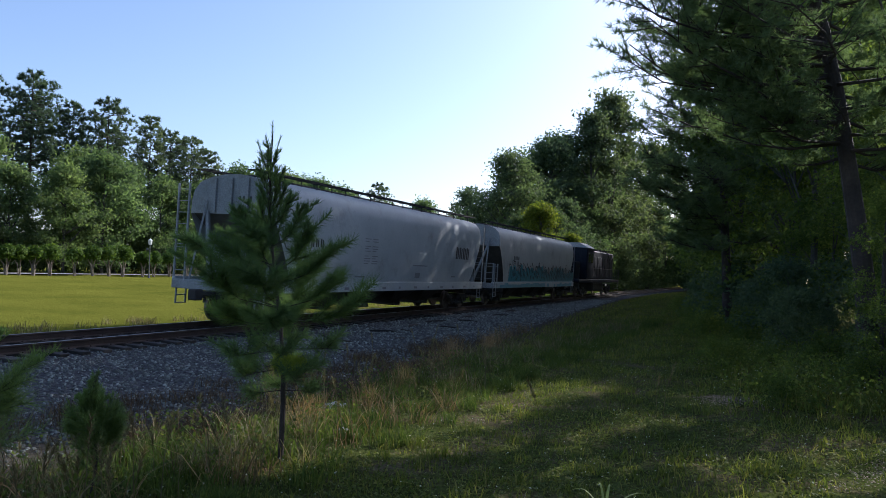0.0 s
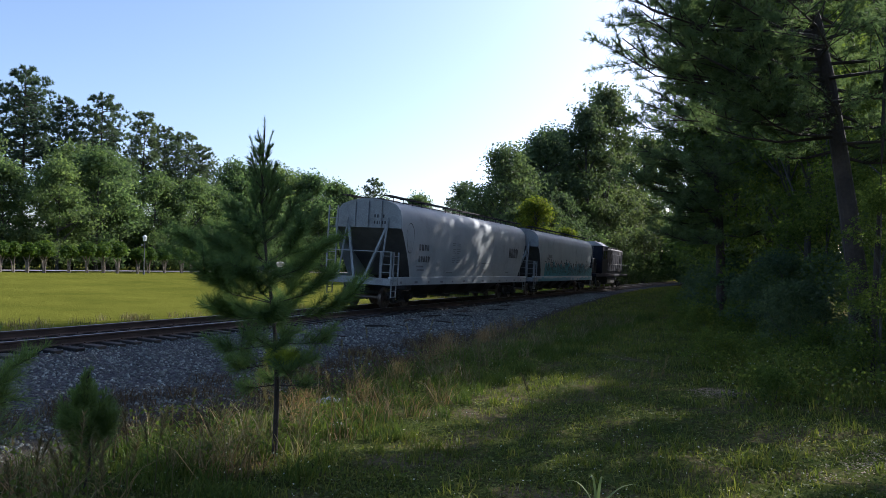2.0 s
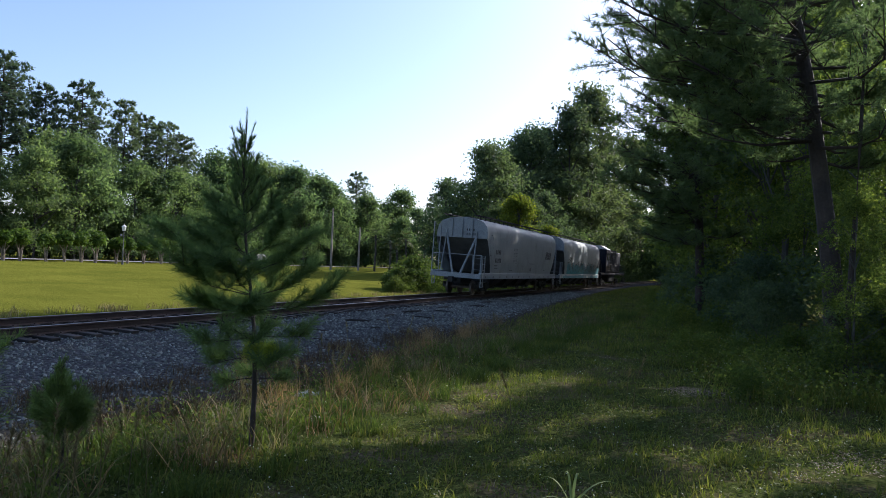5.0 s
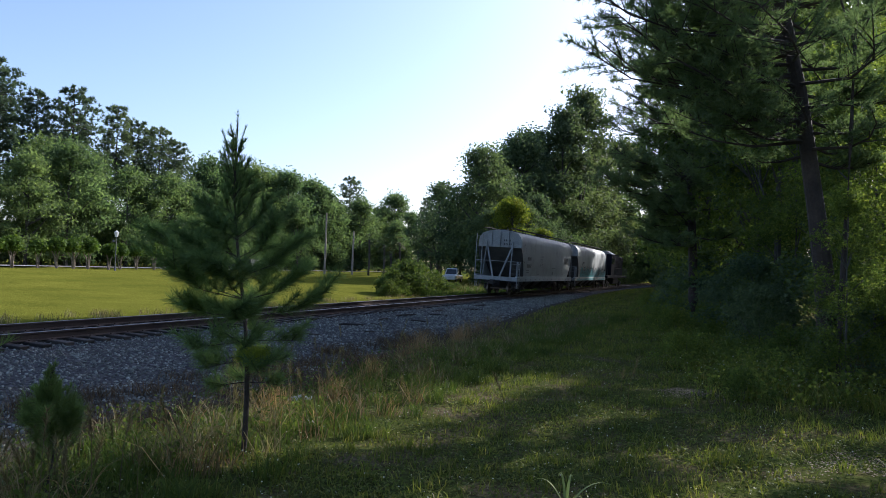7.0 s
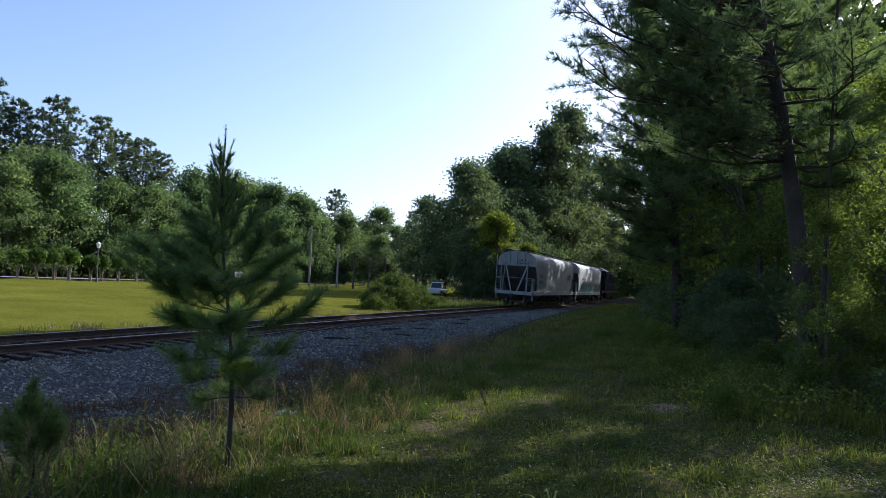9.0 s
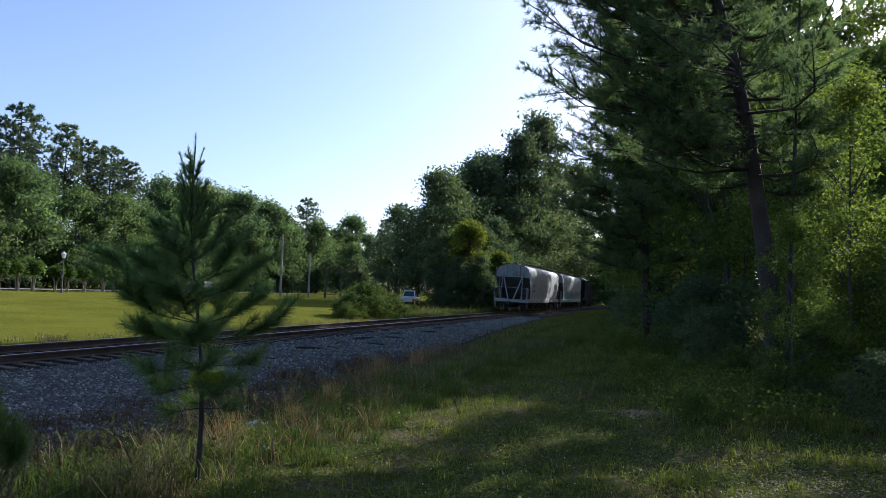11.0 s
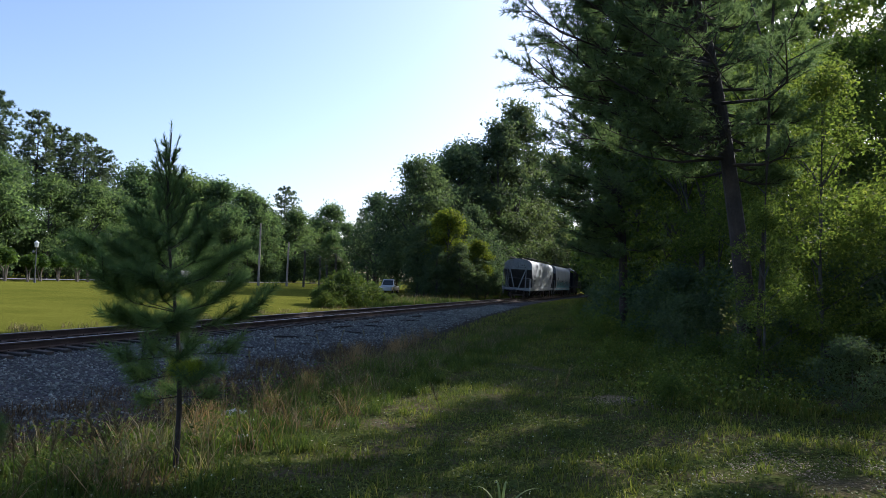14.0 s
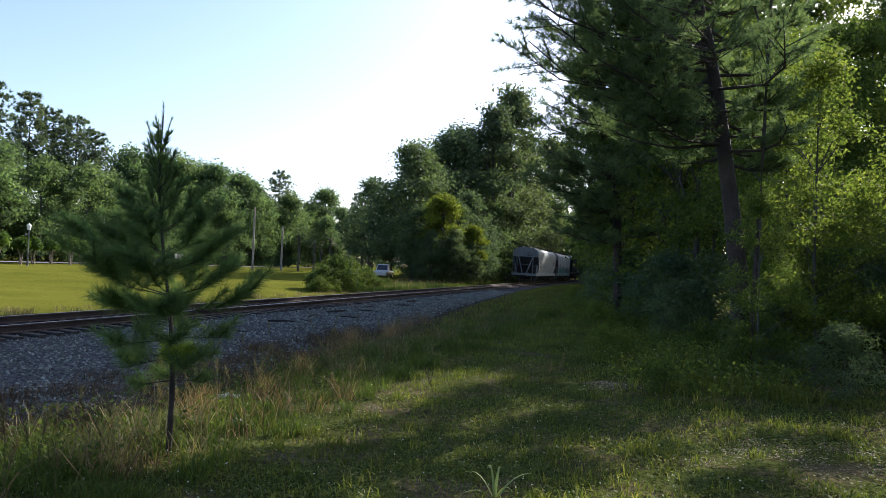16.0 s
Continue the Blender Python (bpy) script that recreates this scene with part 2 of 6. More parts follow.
def build_ground():
    us = np.unique(np.concatenate([np.linspace(-400, -60, 18), np.linspace(-60, -8, 60), np.linspace(-8, 22, 91), np.linspace(22, 60, 30), np.linspace(60, 400, 18)]))
    ss = np.unique(np.concatenate([np.linspace(-300, -10, 16), np.linspace(-10, 45, 130), np.linspace(45, 130, 90), np.linspace(130, 900, 24)]))
    U, S = np.meshgrid(us, ss, indexing="ij")
    x, y = AX.x * (U0 + U) + FW.x * S, AX.y * (U0 + U) + FW.y * S
    v = np.stack([x, y, height(x, y)], -1).reshape(-1, 3)
    a = np.arange(len(us) * len(ss)).reshape(len(us), len(ss))
    f = np.stack([a[:-1, :-1], a[1:, :-1], a[1:, 1:], a[:-1, 1:]], -1).reshape(-1, 4)
    me = quick("ground", v, f)
    me.polygons.foreach_set("use_smooth", [True] * len(me.polygons))
    edge = foot(S)
    warped = np.where(U < 1.5, U, np.where(U > edge, 5.2 + U - edge, 1.5 + (U - 1.5) * 3.7 / (edge - 1.5)))
    lane = me.attributes.new("strip", "FLOAT", "POINT")        # distance from the rails, in widths of the ballast
    lane.data.foreach_set("value", warped.astype(np.float32).ravel())
    m, t, b = nodes_of("earth, mown field and gravel")
    strip = t.nodes.new("ShaderNodeAttribute")
    strip.attribute_name = "strip"
    wob = t.nodes.new("ShaderNodeMath")
    wob.operation = "MULTIPLY_ADD"
    wob.inputs[1].default_value = 1.6
    t.links.new(noise_of(t, 1.3, 5), wob.inputs[0])
    t.links.new(strip.outputs["Fac"], wob.inputs[2])
    rng = t.nodes.new("ShaderNodeMapRange")
    rng.inputs[1].default_value, rng.inputs[2].default_value = -10 + 0.8, 15 + 0.8
    t.links.new(wob.outputs[0], rng.inputs[0])
    at = lambda u: (u + 10) / 25
    fine, mid = noise_of(t, 0.06, 6, 0.7), noise_of(t, 1.1, 5)
    field = ramp_of(t, noise_of(t, 5.0, 6), [(0.3, (0.094, 0.104, 0.016)), (0.7, (0.148, 0.150, 0.024))])
    earth = ramp_of(t, mid, [(0.32, (0.046, 0.062, 0.018)), (0.48, (0.066, 0.078, 0.022)), (0.58, (0.098, 0.086, 0.042)), (0.74, (0.135, 0.108, 0.070))])
    gravel = ramp_of(t, noise_of(t, 0.07, 3), [(0.3, (0.035, 0.035, 0.037)), (0.6, (0.10, 0.10, 0.102)), (0.8, (0.20, 0.20, 0.205))])
    is_gravel = ramp_of(t, rng.outputs[0], [(at(-3.4), (0, 0, 0)), (at(-2.6), (1, 1, 1)), (at(3.9), (1, 1, 1)), (at(5.6), (0, 0, 0))])
    is_field = ramp_of(t, rng.outputs[0], [(at(-3.5), (1, 1, 1)), (at(-3.0), (0, 0, 0))])
    col = mixed(t, earth, field, "MIX", is_field)
    soil = ramp_of(t, noise_of(t, 0.25, 6, 0.7), [(0.3, (0.035, 0.028, 0.021)), (0.7, (0.090, 0.072, 0.054))])
    is_soil = ramp_of(t, rng.outputs[0], [(at(3.4), (0, 0, 0)), (at(4.4), (0.9, 0.9, 0.9)), (at(5.4), (0.8, 0.8, 0.8)), (at(6.6), (0, 0, 0))])
    col = mixed(t, col, soil, "MIX", is_soil)
    col = mixed(t, col, gravel, "MIX", is_gravel)
    col = mixed(t, col, ramp_of(t, fine, [(0.3, (0.30, 0.30, 0.30)), (0.7, (1.5, 1.5, 1.5))]))
    t.links.new(col, b.inputs["Base Color"])
    b.inputs["Roughness"].default_value = 0.95
    b.inputs["Specular IOR Level"].default_value = 0.0
    bumped(t, b, fine, 0.05)
    return tagged(part("ground", me, m), "mown field, gravel railway bed and weedy grass verge", "ground", kind="structure")


build_ground()


def build_track():
    """Two rails on timber ties, leaning a little towards the path."""
    lean = pose(0, 0, 0, 0, CANT, TURN)
    root = thing("railway_track", "rusty steel rails on weathered timber ties in grey ballast", "railway track", kind="structure",
                 at=Matrix.Translation(place(0, 0)) @ lean)
    section = [(-0.07, -0.185), (0.07, -0.185), (0.07, -0.17), (0.014, -0.15), (0.012, -0.055), (0.036, -0.04), (0.036, -0.005), (0.028, 0.0),
               (-0.028, 0.0), (-0.036, -0.005), (-0.036, -0.04), (-0.012, -0.055), (-0.014, -0.15), (-0.07, -0.17)]
    for side in (-0.755, 0.755):
        bm = bmesh.new()
        rows = []
        for s in (-40.0, 60.0, 162.0):
            rows.append([bm.verts.new((side + x, s, z)) for x, z in section])
        for a, b in zip(rows, rows[1:]):
            for k in range(len(section)):
                f = bm.faces.new((a[k], a[(k + 1) % len(section)], b[(k + 1) % len(section)], b[k]))
                f.material_index = 1 if k in (6, 7, 8) else 0
        rail = part("rail", bm, M_RAIL, root)
        rail.data.materials.append(M_RAILTOP)
    bm = bmesh.new()
    box(bm, -1.3, 1.38, -0.115, 0.115, -0.36, -0.186, 0.012)
    tie = mesh_of(bm, "tie")
    tie.materials.append(M_TIE)
    bm = bmesh.new()
    for sx in (-0.755, 0.755):
        box(bm, sx - 0.17, sx + 0.17, -0.09, 0.09, -0.19, -0.176, 0.003)
        for dx in (-0.1, 0.1):
            box(bm, sx + dx - 0.012, sx + dx + 0.012, -0.03, -0.006, -0.18, -0.145)
    plate = mesh_of(bm, "tie_plate")
    plate.materials.append(M_RAIL)
    s = -12.0
    while s < 110:
        w = random.uniform(-1, 1)
        ob = part("tie", tie, M_TIE, root, at=pose(w * 0.05, s, 0.005 * w, 0, 0, 1.2 * w))
        part("tie_plate", plate, M_RAIL, ob)
        s += 0.53 + 0.03 * random.uniform(-1, 1)
    return root


build_track()

# ---------------------------------------------------------------- plants
RNG = np.random.default_rng(7)


def unit(n):
    d = RNG.normal(size=(n, 3))
    return d / np.linalg.norm(d, axis=1, keepdims=True)


def leaf_quads(centres, normals, size, long=1.5, bend=0.15):
    """Pointed leaves: one kite-shaped quad each, at the centres, facing the normals, of the given half sizes."""
    n = len(centres)
    t = np.cross(normals, unit(n))
    t /= np.linalg.norm(t, axis=1, keepdims=True) + 1e-9
    b = np.cross(normals, t)
    s = (size * RNG.uniform(0.6, 1.35, n))[:, None]
    v = np.stack([centres - t * s * long, centres + b * s * 0.75 - normals * s * bend, centres + t * s * long, centres - b * s * 0.75 - normals * s * bend], 1)
    return v.reshape(-1, 3), np.arange(n * 4).reshape(n, 4)


def leaf_tris(centres, normals, size, long=1.5):
    """Small far leaves: one triangle each."""
    n = len(centres)
    t = np.cross(normals, unit(n))
    t /= np.linalg.norm(t, axis=1, keepdims=True) + 1e-9
    b = np.cross(normals, t)
    s = (size * RNG.uniform(0.6, 1.35, n))[:, None]
    v = np.stack([centres - t * s * long * 0.7 - b * s * 0.8, centres - t * s * long * 0.7 + b * s * 0.8, centres + t * s * long], 1)
    return v.reshape(-1, 3), np.arange(n * 3).reshape(n, 3)


def needle_tris(base, way, length, width):
    n = len(base)
    side = np.cross(way, unit(n))
    side /= np.linalg.norm(side, axis=1, keepdims=True) + 1e-9
    w = width * 0.5
    v = np.stack([base - side * w, base + side * w, base + way * (length * RNG.uniform(0.7, 1.2, n))[:, None]], 1)
    return v.reshape(-1, 3), np.arange(n * 3).reshape(n, 3)


def lump_cloud(lumps, count, shell=0.55):
    """Points on and in a set of lumps (x, y, z, rx, rz), thicker near their skins, with outward normals."""
    vol = np.array([l[3] ** 2 * l[4] for l in lumps]) ** 0.75
    pick = RNG.choice(len(lumps), count, p=vol / vol.sum())
    L = np.array(lumps)[pick]
    d = unit(count)
    r = shell + (1 - shell) * RNG.uniform(0, 1, count) ** 0.5
    r = r * (1 + 0.12 * np.sin(d[:, 0] * 7 + L[:, 0]) * np.sin(d[:, 2] * 6 + L[:, 1]))
    c = L[:, :3] + d * r[:, None] * np.stack([L[:, 3], L[:, 3], L[:, 4]], 1)
    return c, d


def crown_mesh(name, tall, wide, low, leaves, size, lumps=26, seed=0, droop=0.0):
    """A broad crown: clusters of leaves round many lumps within an uneven egg shape, with gaps between."""
    rnd = random.Random(seed)
    parts = []
    for i in range(lumps):
        h = rnd.uniform(0, 1) ** 0.85
        z = low + (tall - low) * h * 0.93
        reach = wide * (math.sin(math.pi * min(1, (0.22 + 0.78 * h) ** 0.9)) ** 0.6) * rnd.uniform(0.35, 1.0)
        a = i * 2.4 + rnd.uniform(-0.5, 0.5)
        r = wide * rnd.uniform(0.14, 0.30) * (26 / max(26, lumps)) ** 0.3
        parts.append((reach * math.cos(a) * 0.85, reach * math.sin(a) * 0.85, z, r, r * rnd.uniform(0.55, 0.85)))
    parts.append((0, 0, tall - wide * 0.22, wide * 0.3, wide * 0.24))
    twigs, out = lump_cloud(parts, leaves // 9, 0.25)
    c = np.repeat(twigs, 9, 0) + RNG.normal(size=(len(twigs) * 9, 3)) * (size * np.array([3.0, 3.0, 1.7]) + 0.02 * wide)
    nrm = np.repeat(out, 9, 0) * 0.35 + unit(len(c)) * 0.8 + np.array([0, 0, 0.5])
    nrm /= np.linalg.norm(nrm, axis=1, keepdims=True)
    v, f = leaf_tris(c, nrm, size)
    return quick(name, v, f), parts


def limbs(bm, parts, height_, thick, low, seed=0, lean=(0, 0)):
    """A bent, tapered trunk with a limb to each lump of the crown."""
    rnd = random.Random(seed)
    n = 7
    axis = [(lean[0] * k / n + rnd.uniform(-1, 1) * thick * 0.35 * (k > 0), lean[1] * k / n + rnd.uniform(-1, 1) * thick * 0.35 * (k > 0), -0.3 + (height_ + 0.3) * k / n) for k in range(n + 1)]
    tube(bm, axis, [thick * (1.25 if k == 0 else 1 - 0.85 * k / n) for k in range(n + 1)], 9)
    for x, y, z, r, rz in parts[:: max(1, len(parts) // 14)]:
        h = max(low * 0.7, z - 0.55 * math.hypot(x, y) - 0.3)
        k = min(n - 1, max(1, int(h / height_ * n)))
        a = axis[k]
        mid = ((a[0] + x) * 0.5, (a[1] + y) * 0.5, (a[2] + z) * 0.5 + 0.1 * height_ * rnd.uniform(-0.3, 0.5))
        tube(bm, [a, mid, (x, y, z)], [thick * 0.38, thick * 0.22, thick * 0.06], 6)
    return bm


def broadleaf(name, label, tall, wide, low, leaves, size, thick, leaf, bark, seed, lumps=26, category="tree"):
    root = thing(name, label, category)
    me, parts = crown_mesh("crown", tall, wide, low, leaves, size, lumps, seed)
    part("trunk", limbs(bmesh.new(), parts[::4] if category == "shrub" else parts, tall * 0.85, thick, low, seed), bark, root)
    part("crown", me, leaf, root)
    return root


def tuft_cloud(tips, per, length, width, spread=1.0, up=0.25, along=None):
    """Bursts of needles at the tips."""
    base = np.repeat(tips, per, 0)
    way = unit(len(base)) * spread + np.array([0, 0, up])
    if along is not None:
        way = way + np.repeat(along, per, 0) * 0.8
    way /= np.linalg.norm(way, axis=1, keepdims=True)
    return needle_tris(base + RNG.normal(size=base.shape) * length * 0.10, way, length, width)


def pine(name, label, tall, wide, low, tufts, per, length, width, thick, seed, needle=None, lean=(0, 0), bias=None, whorls=16, category="tree"):
    """A tall loblolly pine: bare lower bole, uneven whorls of limbs with bunches of needles at the ends."""
    rnd = random.Random(seed)
    root = thing(name, label, category)
    bm = bmesh.new()
    n = 9
    axis = [Vector((lean[0] * (k / n) ** 1.5 + 0.1 * thick * rnd.uniform(-1, 1), lean[1] * (k / n) ** 1.5, -0.3 + (tall + 0.3) * k / n)) for k in range(n + 1)]
    tube(bm, axis, [thick * (1.2 if k == 0 else 1 - 0.9 * k / n) for k in range(n + 1)], 10)
    tips, ways = [], []
    total = whorls * 4
    for i in range(total):
        h = low + (tall - low) * (i / total) ** 0.9
        k = min(n - 1, int(h / tall * n))
        f = h / tall * n - k
        base = axis[k].lerp(axis[k + 1], f)
        a = i * 2.399 + rnd.uniform(-0.4, 0.4)
        prof = math.sin(math.pi * (0.30 + 0.68 * (h - low) / (tall - low))) ** 0.7
        reach = wide * prof * rnd.uniform(0.45, 1.05)
        if bias:
            reach *= 1 + bias[2] * max(0, math.cos(a - math.atan2(bias[1], bias[0])))
        rise = reach * rnd.uniform(-0.08, 0.30)
        end = base + Vector((math.cos(a) * reach, math.sin(a) * reach, rise))
        mid = base.lerp(end, 0.5) + Vector((0, 0, -0.05 * reach))
        tube(bm, [base, mid, end], [thick * 0.20, thick * 0.12, thick * 0.03], 5)
        m = max(3, int(tufts / total * (0.4 + reach / wide)))
        for j in range(m):
            q = 0.28 + 0.75 * rnd.random() ** 0.7
            p = base.lerp(mid, q * 2) if q < 0.5 else mid.lerp(end, q * 2 - 1)
            side = min(0.75, (1.05 - abs(q - 0.6)) * reach * 0.15)
            off = Vector((rnd.gauss(0, side), rnd.gauss(0, side), rnd.gauss(0, side * 0.7) + 0.05 * reach))
            tips.append(p + off)
            d = (end - base).normalized() + off.normalized() * 0.6 + Vector((0, 0, 0.35))
            ways.append(d.normalized())
            if j % 3 == 0 and length < 0.4:
                rod(bm, p, p + off, 0.018, 0.008, 4)
    part("trunk", bm, M_BARK, root)
    v, f = tuft_cloud(np.array(tips), per, length, width, 0.85, 0.2, np.array(ways))
    part("crown", quick("crown", v, f), needle or M_NEEDLE, root)
    return root


def stand(root, x, y, size=1.0, turn=0.0, sink=0.0, stretch=None):
    """A copy of a plant, standing on the ground at x, y."""
    m = pose(x, y, float(height(x, y)) - sink, 0, 0, turn)
    c = copy_thing(root, m)
    c.scale = (size, size, stretch or size)
    return c


# the far woods: a few kinds of tree, each built once
oak_a = broadleaf("oak_tree", "broad green tree at the edge of the field wood", 17, 7.0, 1.2, 12500, 0.165, 0.35, M_LEAF, M_BARK_GREY, 11, 70)
oak_b = broadleaf("oak_tree", "tall full green tree in the far wood", 16, 6.0, 1.5, 11500, 0.16, 0.32, M_LEAF, M_BARK_GREY, 12, 64)
dark_a = broadleaf("oak_tree", "dark leafy oak towering beside the railway", 20, 7.5, 3.0, 17000, 0.16, 0.45, M_LEAF_OAK, M_BARK_GREY, 13, 80)
dark_b = broadleaf("oak_tree", "dense dark green tree by the railway", 17, 6.0, 1.5, 10500, 0.16, 0.38, M_LEAF_OAK, M_BARK_GREY, 14, 70)
light_a = broadleaf("sweetgum_tree", "tall light green tree over the track", 22, 5.5, 5.0, 16000, 0.14, 0.32, M_LEAF_GUM, M_BARK_GREY, 16, 60)
yellow_a = broadleaf("young_tree", "young tree with bright yellow-green new leaves", 10.5, 2.9, 5.4, 9000, 0.11, 0.16, M_LEAF_YELLOW, M_BARK_GREY, 15, 18)
far_pine = pine("pine_tree", "tall pine with bare trunk and flat-topped crown", 26, 5.2, 13, 1000, 15, 0.52, 0.12, 0.32, 21, M_NEEDLE_HAZY)
far_pine_b = pine("pine_tree", "tall slim pine rising above the wood", 24, 4.0, 12, 800, 15, 0.50, 0.12, 0.28, 22, M_NEEDLE_HAZY)
HERE = [light_a, oak_a, oak_b, dark_a, dark_b, yellow_a, far_pine, far_pine_b]


def far_woods():
    rnd = random.Random(5)
    # wood behind the field, along the road
    for i in range(26):
        s = 8 + i * 5.4 + rnd.uniform(-1.5, 1.5)
        if s < 38:
            continue
        for row, (u, kind) in enumerate(((-60, oak_a), (-68, oak_b))):
            if row and i % 2:
                continue
            p = place(u + rnd.uniform(-2.5, 2.5), s + row * 1.7)
            k = kind if rnd.random() < 0.6 else (oak_b if kind is oak_a else oak_a)
            size = rnd.uniform(0.82, 1.02) * (1.1 if row else 0.9) * (1.0 if s < 75 else 0.9)
            stand(k, p.x, p.y, size, rnd.uniform(0, 360))
    # the pines that stand above it
    for x, y, z, k in ((-62, 92, 27.5, 0), (-56.1, 94.7, 27.2, 0), (-52, 97.5, 24.0, 1), (-47.8, 99.1, 24.9, 0), (-44.7, 106, 24.1, 1), (-43.0, 109.5, 22.4, 0), (-40.9, 112.9, 22.4, 0),
                       (-38.4, 113.5, 20.4, 1), (-49.5, 104, 21.5, 1), (-58.5, 99, 25, 1)):
        kind, tall = ((far_pine, 26), (far_pine_b, 24))[k]
        stand(kind, x, y, (z - 0.4) / tall, rnd.uniform(0, 360))
    # trees closing the field at its far end
    for x, y, z, kind, tall in ((-36, 124, 20, oak_a, 17), (-33, 128, 19.5, oak_b, 16), (-30, 131, 20, oak_a, 17), (-27, 136, 19.5, oak_a, 17), (-24, 133, 19, oak_b, 16), (-21, 140, 18.5, oak_b, 16), (-18, 138, 17, oak_a, 17), (-14.2, 149, 20.2, far_pine, 26), (-11.5, 146, 15.5, oak_b, 16),
                                (-16.5, 144, 14.5, oak_a, 17), (-5.2, 168, 19.2, oak_b, 16), (-8.5, 165, 16.0, oak_a, 17), (-1, 150, 13.5, oak_b, 16), (-30, 150, 15, oak_a, 17),
                                (4.4, 118, 16.4, far_pine, 26), (1.8, 122, 14.0, far_pine_b, 24), (7.5, 116, 13.5, dark_b, 17), (3.0, 132, 12.5, dark_b, 17), (-4, 145, 11, oak_b, 16)):
        stand(kind, x, y, (z - 0.4) / tall, rnd.uniform(0, 360))
    # big trees along the far side of the track where it enters the wood: across, along, height
    for u, s, z, kind, tall in ((-12, 79, 17.2, dark_a, 20), (-11, 92, 21.0, dark_a, 20), (-12, 101, 23.6, dark_a, 20), (-7.0, 99, 26, light_a, 22), (-5.8, 106, 30.5, light_a, 22), (-5.5, 119, 24, light_a, 22), (-6.5, 79, 10, dark_b, 17), (-6.8, 85, 12, dark_b, 17), (-6.2, 91, 9.5, dark_b, 17), (-6.6, 97, 12, oak_b, 16), (-6.4, 109, 13, dark_b, 17), (-9, 112, 22, dark_b, 17),
                                (-8, 122, 20, light_a, 22), (-4.6, 139, 29, light_a, 22), (-4.6, 164, 33, light_a, 22), (-10, 135, 22, dark_a, 20), (-8, 108, 15, light_a, 22), (-7, 150, 20, oak_a, 17), (-13, 91, 14, dark_b, 17), (-17, 96, 18, dark_b, 17),
                                (-24, 95, 14.5, dark_b, 17), (-9.5, 74, 9.0, dark_b, 17), (-8.5, 84, 10.5, light_a, 22), (-8, 92, 11.5, light_a, 22), (-9, 103, 13, oak_b, 16),
                                (-15, 120, 17, oak_a, 17), (-7, 130, 13, oak_b, 16), (-6, 165, 18, oak_a, 17), (4, 178, 22, dark_b, 17), (-2, 184, 20, dark_b, 17), (6, 168, 18, dark_b, 17), (0.5, 174, 15, dark_b, 17), (9, 182, 20, dark_b, 17)):
        p = place(u, s)
        stand(kind, p.x, p.y, (z - 0.4) / tall, rnd.uniform(0, 360))
    stand(yellow_a, 10.4, 76.5, 0.93, 40)
    stand(yellow_a, 14.0, 77.5, 0.64, 160)
    # darker growth that hides their stems
    for x, y, z in ((9.0, 74.5, 6.3), (11.6, 75.0, 6.6), (13.6, 76.0, 5.2), (7.2, 77.0, 6.6), (15.2, 79, 6.0)):
        stand(dark_b, x, y, (z - 0.4) / 17, rnd.uniform(0, 360))


far_woods()

# ---------------------------------------------------------------- the near wood beside the path
near_leaf = broadleaf("maple_tree", "leafy broadleaf tree at the wood edge, leaves lit from behind", 12, 3.6, 1.0, 9200, 0.058, 0.12, M_LEAF_WOOD, M_BARK_GREY, 31, 60)
near_leaf_b = broadleaf("sweetgum_tree", "slender leafy tree in the shaded wood", 14, 3.9, 2.2, 7000, 0.10, 0.15, M_LEAF_WOOD, M_BARK_GREY, 32, 60)
bush_a = broadleaf("shrub", "dense dark green shrub at the wood edge", 2.6, 1.7, 0.1, 5500, 0.036, 0.03, M_LEAF_OAK, M_BARK_GREY, 33, 22, "shrub")
bush_b = broadleaf("shrub", "low tangled green bush by the path", 1.4, 1.3, 0.05, 3000, 0.030, 0.02, M_LEAF_WOOD, M_BARK_GREY, 34, 18, "shrub")
tall_leaf = broadleaf("oak_tree", "tall oak in the dense wood by the track", 19, 4.8, 3.0, 4200, 0.20, 0.22, M_LEAF_OAK, M_BARK_GREY, 35, 44)
edge_leaf = broadleaf("maple_tree", "slim leafy tree at the path edge, small leaves lit from behind", 11, 3.0, 0.8, 15000, 0.049, 0.09, M_LEAF_WOOD, M_BARK_GREY, 36, 70)
bush_c = broadleaf("shrub", "dense green shrub in the shade of the wood", 2.6, 1.7, 0.1, 2200, 0.066, 0.03, M_LEAF_OAK, M_BARK_GREY, 37, 22, "shrub")
HERE += [bush_c, edge_leaf, tall_leaf, near_leaf, near_leaf_b, bush_a, bush_b]


def wood_edge(s):
    return float(np.interp(s, [-30, 0, 8, 12, 15, 22, 38, 52, 70, 120], [20.0, 18.8, 17.3, 16.1, 15.4, 14.4, 12.4, 11.2, 9.6, 7.8]))


SUN_GAPS = (6, 12, 13, 15, 16, 18, 19)


